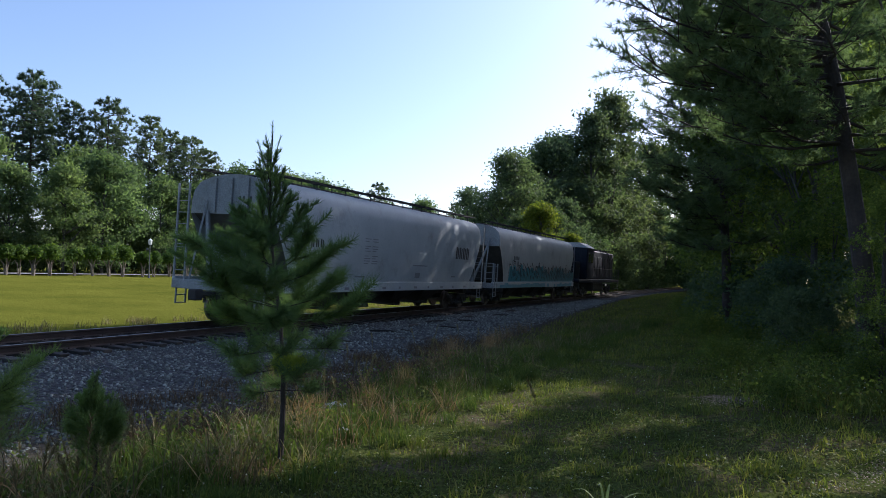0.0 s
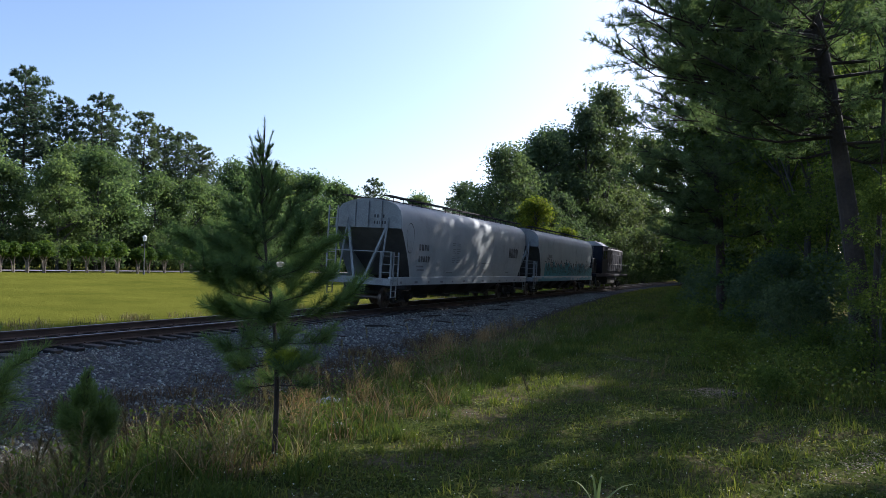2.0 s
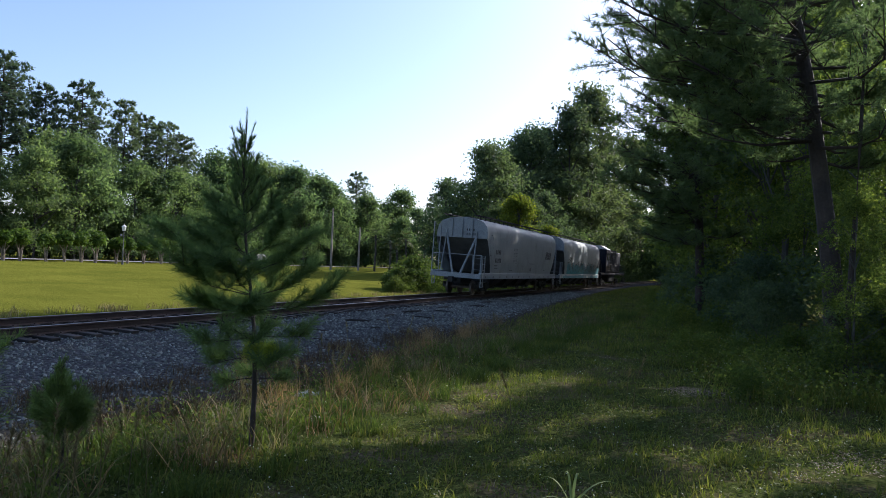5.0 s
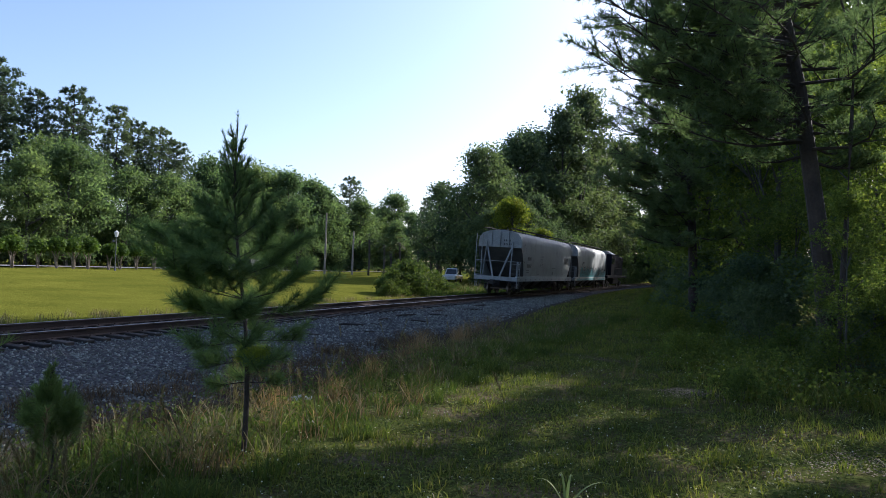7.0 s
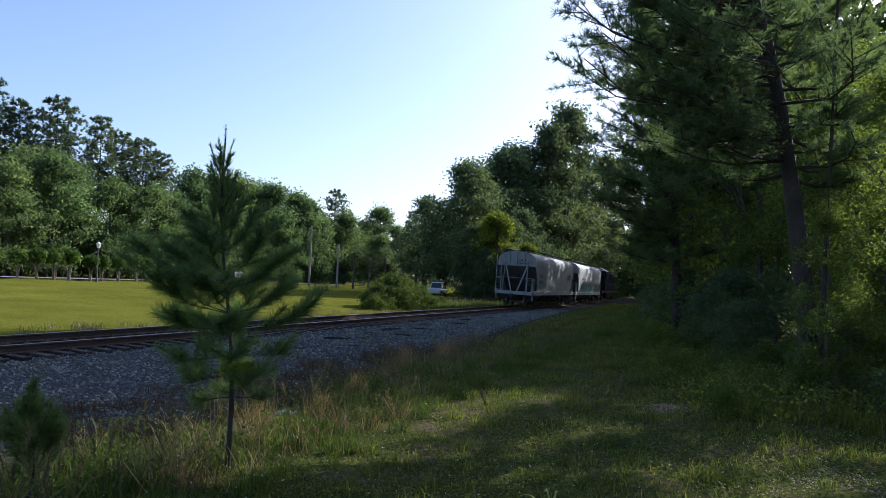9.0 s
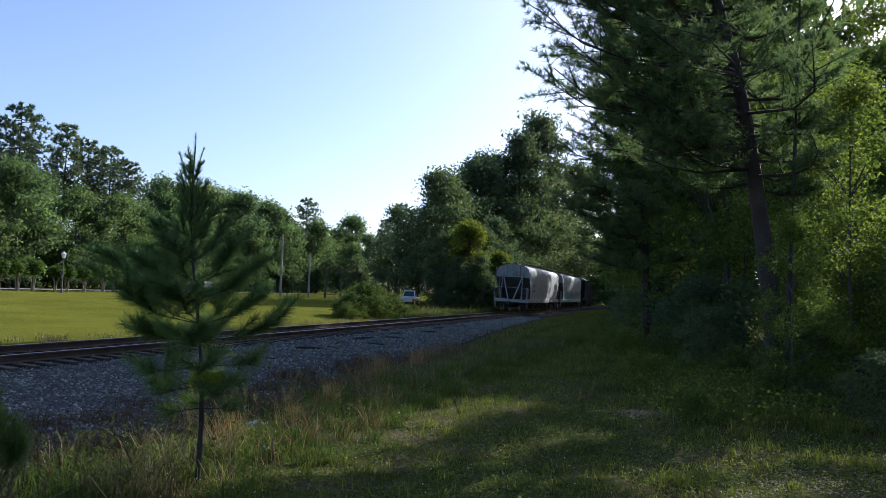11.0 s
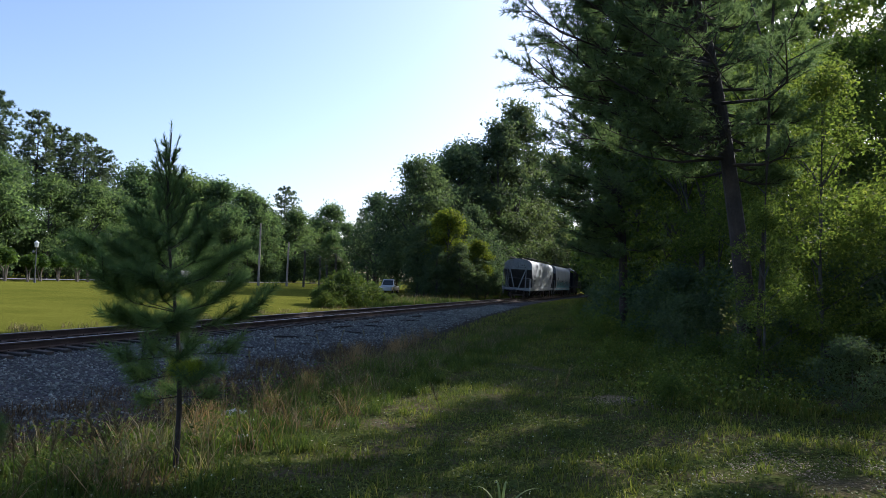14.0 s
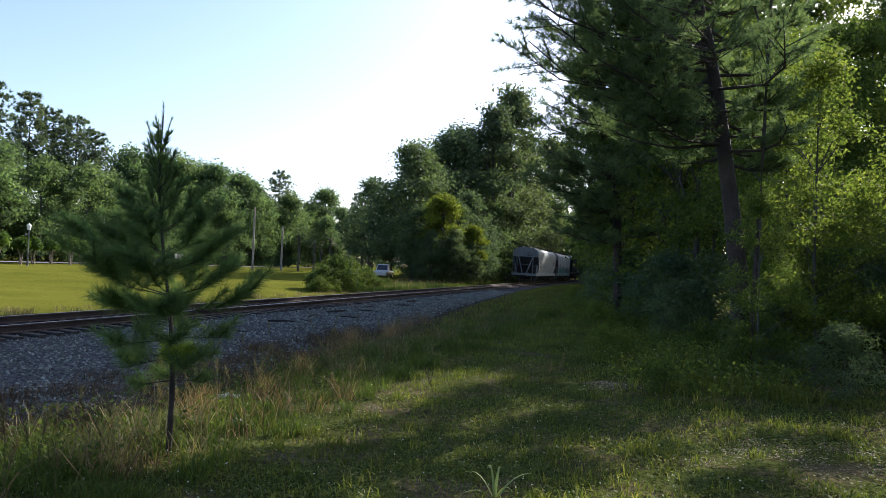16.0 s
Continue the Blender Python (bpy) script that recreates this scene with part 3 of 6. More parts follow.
def near_wood():
    rnd = random.Random(9)
    # thin leafy edge beside the path, with the sun behind it
    for s, du, size in ((7.5, 3.9, 0.62), (10.5, 4.4, 0.64), (14.5, 4.0, 0.54), (18.0, 3.0, 0.62), (21.5, 3.6, 0.8), (25.0, 2.8, 0.72), (20, 7, 0.62), (6, 6.5, 0.6), (15.5, 8.5, 0.7)):
        p = place(wood_edge(s) + du, s)
        stand(edge_leaf, p.x, p.y, size, rnd.uniform(0, 360))
    for i in range(17):
        s = 28.5 + i * 4.8
        p = place(wood_edge(s) + 2.6 + rnd.uniform(-1, 1), s + rnd.uniform(-1.4, 1.4))
        stand(near_leaf if rnd.random() < 0.5 else near_leaf_b, p.x, p.y, rnd.uniform(0.95, 1.3), rnd.uniform(0, 360))
    # the tall dense part farther along, which shades the track
    for i in range(32):
        s = 36 + i * 4.4
        if i in SUN_GAPS:                           # gaps that let the sun through to the track
            continue
        p = place(wood_edge(s) + 4.9 + rnd.uniform(-0.6, 0.6), s + rnd.uniform(-1, 1))
        stand(tall_leaf, p.x, p.y, rnd.uniform(1.0, 1.12), rnd.uniform(0, 360), 0, rnd.uniform(1.55, 1.75) if s < 66 else rnd.uniform(1.25, 1.45))
        if s < 62:
            continue
        p = place(wood_edge(s) + 11 + rnd.uniform(-1, 1), s + 2 + rnd.uniform(-1, 1))
        stand(tall_leaf, p.x, p.y, rnd.uniform(1.05, 1.25), rnd.uniform(0, 360), 0, rnd.uniform(1.25, 1.45))
    # the thin part beside and behind the camera, and the wood's far side
    for s, du, size in ((-24, 4, 1.0), (-14, 3, 0.9), (-6, 6, 1.0), (0, 4.5, 0.85), (3, 17, 0.8), (10, 19, 0.75), (17, 20, 0.8), (24, 19, 0.8), (6, 24, 0.9), (14, 26, 0.9), (21, 27, 0.9)):
        p = place(wood_edge(s) + du, s)
        stand(near_leaf, p.x, p.y, size, rnd.uniform(0, 360))
    for i in range(30):
        s = 9 + i * 2.6
        p = place(wood_edge(s) + 0.9 + rnd.uniform(-0.4, 0.6), s)
        stand((bush_a if s < 28 else bush_c) if i % 3 else bush_b, p.x, p.y, rnd.uniform(0.75, 1.2) if s > 20 else rnd.uniform(0.5, 0.75) if s > 14 else rnd.uniform(0.35, 0.5), rnd.uniform(0, 360), 0.05)
    for i in range(31):
        s = 11.5 + i * 1.5
        p = place(wood_edge(s) - 0.5 + rnd.uniform(-0.8, 0.6), s)
        stand(bush_b, p.x, p.y, rnd.uniform(0.30, 0.8) if s > 15 else rnd.uniform(0.2, 0.38), rnd.uniform(0, 360), 0.05)
    for i in range(16):                             # understorey deeper in the wood
        s = 4 + i * 1.6
        p = place(wood_edge(s) + rnd.uniform(6, 13), s)
        stand(bush_c, p.x, p.y, rnd.uniform(0.9, 1.4), rnd.uniform(0, 360), 0.05)
    # lit trees and thicket on the wood's far side
    for x, y, size in ((15.5, 23, 0.75), (18.5, 25, 1.0), (17.5, 25.8, 1.0), (20.8, 26.8, 1.05), (24.0, 28.0, 1.25), (27.0, 29.0, 1.4), (22.0, 31.0, 1.3), (29.0, 33.0, 1.5), (21, 26, 1.05), (17, 29, 1.15), (22.5, 30, 1.15), (25.5, 31, 1.1), (14, 20.5, 0.8), (18.5, 20.5, 0.85), (22, 22.5, 0.95)):
        stand(near_leaf, x, y, size, rnd.uniform(0, 360))
    for x, y, size in ((11, 17.5, 1.3), (12.5, 16, 1.4), (14, 15, 1.3), (13.5, 18.5, 1.5), (15.5, 17, 1.5), (16, 20, 1.5), (17.5, 18, 1.5), (12, 13, 1.2)):
        stand(bush_a, x, y, size, rnd.uniform(0, 360), 0.05)
    # small leafy trees round the foot of the leaning pine, tall ones closing the wood behind
    for x, y, size in ((8.9, 12.4, 0.58), (9.6, 14.4, 0.45), (7.0, 11.2, 0.30)):
        stand(edge_leaf, x, y, size, rnd.uniform(0, 360))
    for x, y, size in ((26.0, 31.5, 1.5), (30.0, 30.0, 1.55), (33.0, 33.0, 1.7), (27.5, 36.0, 1.6)):
        stand(near_leaf, x, y, size, rnd.uniform(0, 360))
    # tall pines inside the wood
    for s, du, size in ((-12, 5, 0.9), (48, 4, 0.95), (56, 5, 0.95), (66, 5, 0.9), (80, 4, 0.95)):
        p = place(wood_edge(s) + du, s)
        stand(wood_pine, p.x, p.y, size, rnd.uniform(0, 360))


wood_pine = pine("pine_tree", "tall pine inside the wood", 22, 4.2, 8, 1500, 11, 0.46, 0.040, 0.26, 44)
HERE.append(wood_pine)
near_wood()


def detailed_pine(label, tall, wide, low, thick, seed, lean, bias, limbs_=96, bare=0.0):
    """A pine near the path: limbs with side branches, each ending in bottlebrush bunches of needles."""
    rnd = random.Random(seed)
    root = thing("pine_tree", label, "tree")
    bm, twigs = bmesh.new(), bmesh.new()
    n = 12
    axis = [Vector((lean[0] * (k / n) ** 2.0 + 0.03 * math.sin(k * 1.3), lean[1] * (k / n) ** 2.0, -0.3 + (tall + 0.3) * k / n)) for k in range(n + 1)]
    tube(bm, axis, [thick * (1.25 if k == 0 else 1 - 0.88 * k / n) for k in range(n + 1)], 12)
    part("trunk", bm, M_BARK, root)
    tips, ways = [], []
    for i in range(limbs_ + 68):
        low_side = i >= limbs_                     # the heavy low limbs over the path
        g = 0.04 + 0.76 * (((i - limbs_) % 34) / 34) if low_side else (i / limbs_) ** 0.92
        h = low + (tall - low) * g * 0.98
        f = (h + 0.3) / (tall + 0.3) * n
        k = min(n - 1, int(f))
        base = axis[k].lerp(axis[k + 1], f - k)
        a = bias[0] + rnd.uniform(-0.3, 0.75 if i < limbs_ + 34 else 0.4) if low_side else i * 2.399 + rnd.uniform(-0.4, 0.4)
        reach = wide * float(np.interp(g, [0, 0.25, 0.5, 1], [0.86, 0.86, 0.68, 0.8])) * math.sin(math.pi * (0.32 + 0.66 * g)) ** 0.7 * rnd.uniform(0.6, 1.08)
        reach *= 1 + bias[1] * float(np.interp(g, [0, 0.12, 0.30, 0.5, 0.65, 1], [0.1, 0.75, 1.1, 0.7, 0.25, 0.1])) * max(0.0, math.cos(a - bias[0])) ** 0.7
        if i >= limbs_ + 34:
            reach *= 0.72
        if math.cos(a - bias[0]) < 0:
            reach *= 0.62
        if math.cos(a - bare) > 0.8:                # limbs cut short on this side to let the sun through
            reach *= 0.38
        d = Vector((math.cos(a), math.sin(a), 0))
        rise = rnd.uniform(-0.10, 0.30)
        end = base + d * reach + Vector((0, 0, reach * rise))
        side_way = Vector((-d.y, d.x, 0)) * rnd.uniform(-0.10, 0.10) * reach
        mid = base.lerp(end, 0.5) + side_way + Vector((0, 0, -0.09 * reach))
        late = mid.lerp(end, 0.55) + side_way * 0.5 + Vector((0, 0, -0.03 * reach))
        tube(twigs, [base, mid, late, end], [thick * 0.18, thick * 0.12, thick * 0.07, 0.010], 5)
        full = 1.0 if rnd.random() < 0.75 else 0.45
        for j in range(int(17 * full)):
            q = 0.20 + 0.80 * ((j + rnd.random()) / int(17 * full)) ** 0.75
            p = base.lerp(mid, q * 2) if q < 0.5 else mid.lerp(late, (q - 0.5) * 3.6) if q < 0.775 else late.lerp(end, min(1, (q - 0.775) * 4.4))
            b = a + (1 if j % 2 else -1) * rnd.uniform(0.25, 1.15)
            l = reach * rnd.uniform(0.10, 0.27) * (1.2 - 0.6 * q) + 0.12
            e2 = p + Vector((math.cos(b) * l, math.sin(b) * l, l * rnd.uniform(-0.1, 0.75)))
            rod(twigs, p, e2, 0.011, 0.006, 3)
            w = (e2 - p).normalized()
            for m in range(4):
                tips.append(p.lerp(e2, 0.5 + 0.5 * m / 3))
                ways.append(w)
            for m in range(2):
                b2 = b + rnd.uniform(-1.0, 1.0)
                p3 = p.lerp(e2, rnd.uniform(0.4, 0.9))
                e3 = p3 + Vector((math.cos(b2), math.sin(b2), rnd.uniform(0, 0.9))) * rnd.uniform(0.12, 0.30)
                for m2 in (0.6, 1.0):
                    tips.append(p3.lerp(e3, m2))
                    ways.append((e3 - p3).normalized())
    part("branchwork", twigs, M_BARK, root)
    v, f = tuft_cloud(np.array(tips), 17, 0.135, 0.0125, 1.0, 0.15, np.array(ways))
    part("needles", quick("needles", v, f), M_NEEDLE, root)
    return root


big_pine = detailed_pine("large loblolly pine leaning over the path", 13, 3.0, 4.0, 0.195, 41, (-3.6, -0.2), (math.pi, 0.66), 112, 2.4)
big_pine.matrix_basis = pose(7.48, 12.5, float(height(7.48, 12.5)))
back_pine = detailed_pine("dense loblolly pine standing behind the leaning one", 13, 2.9, 2.2, 0.17, 47, (-1.6, -0.4), (math.pi, 0.35), 40, 0.5)
back_pine.matrix_basis = pose(11.0, 27.5, float(height(11.0, 27.5)), 0, 0, 20)
back_pine.scale = (1.2, 1.2, 1.2)
thin = broadleaf("thin_tree", "thin straight young tree trunk beside the pine", 12, 1.8, 7.5, 6000, 0.04, 0.058, M_LEAF_WOOD, M_BARK, 43, 18)
thin.matrix_basis = pose(7.0, 11.4, float(height(7.0, 11.4)), 0, 2.2, 0)

# ---------------------------------------------------------------- the train
M_HOP = surface("weathered light grey car paint", (0.325, 0.352, 0.350), (0.405, 0.432, 0.424), 1.6, 0.05, 0.62, 0, 0.0004, "", (0.215, 0.212, 0.19), (0.88, 1.06))
M_HOP_DARK = surface("sooty underframe", (0.020, 0.019, 0.018), (0.045, 0.040, 0.035), 0.4, 0.03, 0.8, 0.1, 0.002)
# body grey with grime, plus the shade of the car ends in the colour
M_HOP_END_SHADE = surface("grimy grey car end paint darkened for shade", (0.20, 0.21, 0.21), (0.30, 0.31, 0.305), 0.8, 0.05, 0.7, 0, 0.0006, "", (0.10, 0.095, 0.09))
# the shade under the car end, put into the slope sheets' colour
M_SLOPE_SHADE = surface("grey slope sheet paint darkened for shade", (0.055, 0.055, 0.058), (0.11, 0.11, 0.11), 0.7, 0.04, 0.7, 0, 0.001)
M_STEEL = surface("worn wheel steel", (0.10, 0.075, 0.06), (0.18, 0.15, 0.13), 0.2, 0.02, 0.5, 0.7, 0.001)
M_INK = surface("black stencil paint", (0.020, 0.020, 0.025), (0.030, 0.030, 0.035), 0.3, 0.03, 0.6, 0, 0)
M_GREYMARK = surface("grey stencil marks", (0.16, 0.16, 0.17), (0.24, 0.24, 0.25), 0.3, 0.03, 0.6, 0, 0)
M_LOCO = surface("dark navy locomotive paint", (0.007, 0.009, 0.017), (0.014, 0.017, 0.028), 1.0, 0.05, 0.65, 0, 0.001, "", (0.022, 0.022, 0.025))
M_LOCO.node_tree.nodes["Principled BSDF"].inputs["Specular IOR Level"].default_value = 0.15
M_TEAL = surface("teal spray paint", (0.03, 0.24, 0.30), (0.07, 0.34, 0.40), 0.5, 0.05, 0.5, 0, 0)

M_TEAL_GREY = surface("thin teal overspray", (0.06, 0.22, 0.27), (0.12, 0.30, 0.35), 0.5, 0.05, 0.5, 0, 0)
HL = 9.1                                           # half length over the end sills
COUPLED = 19.9


def shell_half():
    return [(1.50, 1.30), (1.56, 1.75), (1.595, 2.3), (1.60, 2.8), (1.59, 3.30), (1.57, 3.70), (1.49, 4.02), (1.27, 4.27), (0.82, 4.43), (0.30, 4.51)]


def end_at(z):
    return float(np.interp(z, [1.30, 3.30, 4.6], [7.35, 8.45, 8.45]))


def wheelset_mesh():
    bm = bmesh.new()
    rod(bm, (-1.0, 0, 0), (1.0, 0, 0), 0.075, None, 10)
    for sx in (-1, 1):
        rod(bm, (sx * 0.70, 0, 0), (sx * 0.80, 0, 0), 0.42, None, 28)
        rod(bm, (sx * 0.67, 0, 0), (sx * 0.70, 0, 0), 0.445, None, 28)
        rod(bm, (sx * 0.80, 0, 0), (sx * 0.83, 0, 0), 0.13, None, 14)
        for k in range(4):
            a = k * math.tau / 4
            box(bm, -0.012, 0.012, -0.03, 0.03, -0.06, 0.06, 0, Matrix.Translation((sx * 0.812, 0.25 * math.cos(a), 0.25 * math.sin(a))) @ Matrix.Rotation(a, 4, "X"))
    return mesh_of(bm, "wheelset")


def truck_mesh():
    bm = bmesh.new()
    for sx in (-1, 1):
        x0, x1 = sorted((sx * 0.92, sx * 1.06))
        box(bm, x0, x1, -1.15, 1.15, 0.52, 0.68, 0.03)
        box(bm, x0, x1, -0.42, 0.42, 0.22, 0.34, 0.03)
        for sy in (-1, 1):
            box(bm, x0, x1, -0.09, 0.09, -0.28, 0.28, 0.02, Matrix.Translation((0, sy * 0.55, 0.45)) @ Matrix.Rotation(sy * 0.75, 4, "X"))
            box(bm, x0 - 0.02, x1 + 0.02, sy * 0.90 - 0.15, sy * 0.90 + 0.15, 0.34, 0.58, 0.03)
        for k in range(3):
            rod(bm, (sx * 0.99, -0.2 + 0.2 * k, 0.34), (sx * 0.99, -0.2 + 0.2 * k, 0.56), 0.07, None, 8)
    box(bm, -1.1, 1.1, -0.2, 0.2, 0.48, 0.72, 0.03)
    return mesh_of(bm, "truck")


WHEELSET, TRUCK = wheelset_mesh(), truck_mesh()
WHEELSET.materials.append(M_STEEL)
TRUCK.materials.append(M_HOP_DARK)
WHEELS = []                                        # wheelsets with their radius, to be turned


def running_gear(car, at, base=0.9):
    for y in at:
        part("truck", TRUCK, M_HOP_DARK, car, at=pose(0, y, 0))
        for dy in (-base, base):
            WHEELS.append((part("wheelset", WHEELSET, M_STEEL, car, at=pose(0, y + dy, 0.42)), 0, y + dy, 0.42))


def ladder(car, x, y, wx, wy, z0, z1, rungs):
    bm = bmesh.new()
    for k in (-0.5, 0.5):
        box(bm, x + k * wx - 0.025, x + k * wx + 0.025, y + k * wy - 0.025, y + k * wy + 0.025, z0, z1)
    for i in range(rungs):
        z = z0 + (z1 - z0) * (i + 0.5) / rungs
        rod(bm, (x - wx / 2, y - wy / 2, z), (x + wx / 2, y + wy / 2, z), 0.014)
    part("ladder", bm, M_HOP_END_SHADE, car)


def hopper(name, label, art):
    car = thing(name, label, "freight car", "hopper cars of the train")
    half = shell_half()
    ring = [(x, z) for x, z in half] + [(-x, z) for x, z in half[::-1]]
    bm = bmesh.new()
    stations = [-1, -0.75, -0.5, -0.25, 0, 0.25, 0.5, 0.75, 1]
    rows = [[bm.verts.new((x, k * end_at(z), z)) for x, z in ring] for k in stations]
    for a, b in zip(rows, rows[1:]):
        for i in range(len(ring) - 1):
            bm.faces.new((a[i], a[i + 1], b[i + 1], b[i]))
    # end panels: body paint in its shade-darkened tone
    for row in (rows[0], rows[-1]):
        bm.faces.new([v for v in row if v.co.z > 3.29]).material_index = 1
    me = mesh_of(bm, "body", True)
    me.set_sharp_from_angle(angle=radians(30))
    part("body", me, M_HOP, car).data.materials.append(M_HOP_END_SHADE)
    for e in (-1, 1):
        bm = bmesh.new()
        v = [bm.verts.new(p) for p in ((-1.52, e * 8.42, 3.32), (1.52, e * 8.42, 3.32), (1.46, e * 5.6, 1.28), (-1.46, e * 5.6, 1.28),
                                       (-1.52, e * 8.36, 3.32), (1.52, e * 8.36, 3.32), (1.46, e * 5.5, 1.28), (-1.46, e * 5.5, 1.28))]
        for q in ((0, 1, 2, 3), (7, 6, 5, 4), (0, 4, 5, 1), (1, 5, 6, 2), (2, 6, 7, 3), (3, 7, 4, 0)):
            bm.faces.new([v[i] for i in q])
        part("slope_sheet", bm, M_SLOPE_SHADE, car, "slope sheet with its shade painted dark")
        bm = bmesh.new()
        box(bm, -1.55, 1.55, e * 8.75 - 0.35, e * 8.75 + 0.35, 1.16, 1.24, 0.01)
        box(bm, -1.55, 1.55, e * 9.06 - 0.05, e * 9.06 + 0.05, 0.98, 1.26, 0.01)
        part("end_sill", bm, M_HOP_END_SHADE, car)
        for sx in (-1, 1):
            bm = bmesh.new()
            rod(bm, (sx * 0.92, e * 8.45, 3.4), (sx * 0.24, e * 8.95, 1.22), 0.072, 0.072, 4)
            part("end_post", bm, M_HOP_END_SHADE, car)
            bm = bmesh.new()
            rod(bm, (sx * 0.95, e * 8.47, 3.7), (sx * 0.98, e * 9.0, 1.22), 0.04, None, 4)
            part("corner_post", bm, M_HOP_END_SHADE, car)
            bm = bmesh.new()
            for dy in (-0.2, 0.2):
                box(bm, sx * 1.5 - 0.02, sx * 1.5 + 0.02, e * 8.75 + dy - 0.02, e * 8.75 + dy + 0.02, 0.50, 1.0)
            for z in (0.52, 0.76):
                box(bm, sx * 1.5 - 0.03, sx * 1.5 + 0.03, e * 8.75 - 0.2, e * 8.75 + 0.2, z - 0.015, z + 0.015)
            part("sill_step", bm, M_HOP_END_SHADE, car)
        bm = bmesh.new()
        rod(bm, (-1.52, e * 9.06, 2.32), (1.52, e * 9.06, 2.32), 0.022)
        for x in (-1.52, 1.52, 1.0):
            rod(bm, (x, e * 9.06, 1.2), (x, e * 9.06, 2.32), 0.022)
        part("end_rail", bm, M_HOP_END_SHADE, car)
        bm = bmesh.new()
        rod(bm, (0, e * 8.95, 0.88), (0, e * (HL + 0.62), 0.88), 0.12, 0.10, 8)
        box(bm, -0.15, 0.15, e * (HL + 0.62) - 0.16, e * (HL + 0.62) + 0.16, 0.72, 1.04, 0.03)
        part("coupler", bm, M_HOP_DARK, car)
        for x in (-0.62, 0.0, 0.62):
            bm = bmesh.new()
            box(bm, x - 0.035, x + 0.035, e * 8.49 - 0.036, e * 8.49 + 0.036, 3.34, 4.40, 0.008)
            part("end_rib", bm, M_HOP_END_SHADE, car)
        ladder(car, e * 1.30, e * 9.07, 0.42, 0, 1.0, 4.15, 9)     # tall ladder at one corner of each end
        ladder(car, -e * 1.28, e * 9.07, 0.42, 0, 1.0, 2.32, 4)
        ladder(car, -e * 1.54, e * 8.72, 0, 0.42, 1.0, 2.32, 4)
    for sx in (-1, 1):
        bm = bmesh.new()
        x0, x1 = sorted((sx * 1.42, sx * 1.55))
        box(bm, x0, x1, -HL, HL, 0.985, 1.33, 0.012)
        part("side_sill", bm, M_HOP, car)
        bm = bmesh.new()                            # stiffening lip below the roof
        x0, x1 = sorted((sx * 1.32, sx * 1.43))
        box(bm, x0, x1, -8.4, 8.4, 4.03, 4.09, 0.01)
        part("roof_rail", bm, M_HOP, car)
    bm = bmesh.new()
    box(bm, -0.32, 0.32, -9.0, 9.0, 0.72, 1.05, 0.02)
    for y in (-7.15, 7.15):
        box(bm, -1.4, 1.4, y - 0.25, y + 0.25, 0.76, 1.12, 0.03)
    part("center_sill", bm, M_HOP_DARK, car)
    for i in range(4):
        y = -4.05 + 2.7 * i
        bm = bmesh.new()
        top = [bm.verts.new((x, y + d, 1.32)) for x, d in ((-1.48, -1.33), (1.48, -1.33), (1.48, 1.33), (-1.48, 1.33))]
        low = [bm.verts.new((x, y + d, 0.42)) for x, d in ((-0.55, -0.38), (0.55, -0.38), (0.55, 0.38), (-0.55, 0.38))]
        for k in range(4):
            bm.faces.new((top[k], top[(k + 1) % 4], low[(k + 1) % 4], low[k]))
        bm.faces.new(low)
        bm.faces.new(top)
        box(bm, -0.7, 0.7, y - 0.3, y + 0.3, 0.30, 0.44, 0.02)
        part("hopper_bay", bm, M_HOP_DARK, car)
    for sx in (-1, 1):
        bm = bmesh.new()
        x0, x1 = sorted((sx * 0.78, sx * 1.10))
        for k in range(4):
            xx = x0 + (x1 - x0) * k / 3
            box(bm, xx - 0.02, xx + 0.02, -8.75, 8.75, 4.60, 4.64)
        for i in range(19):
            y = -8.1 + 0.9 * i
            box(bm, x0, x1, y - 0.02, y + 0.02, 4.57, 4.61)
            rod(bm, (sx * 0.94, y, 4.34), (sx * 0.94, y, 4.59), 0.02, None, 4)
        part("running_board", bm, M_HOP_DARK, car)
    for i in range(8):
        bm = bmesh.new()
        y = -7.0 + 2.0 * i
        box(bm, -0.28, 0.28, y - 0.85, y + 0.85, 4.49, 4.58, 0.03)
        part("roof_hatch", bm, M_HOP_DARK, car)
    running_gear(car, (-7.15, 7.15))
    art(car)
    return car


def side_point(y, z):
    """A point just off the side that faces the path."""
    half = shell_half()
    return Vector((float(np.interp(z, [h[1] for h in half], [h[0] for h in half])) + 0.006, y, z))


def glyph_bars(bm, y, z, w, h, slant=0.0):
    """A letter-sized plain mark: two upright painted bars, the second shorter."""
    for y0, y1, z1 in ((0, w * 0.42, h), (w * 0.56, w * 0.92, h * 0.92)):
        bm.faces.new([bm.verts.new(side_point(y + p + slant * q, z + q)) for p, q in ((y0, 0), (y1, 0), (y1, z1), (y0, z1))])


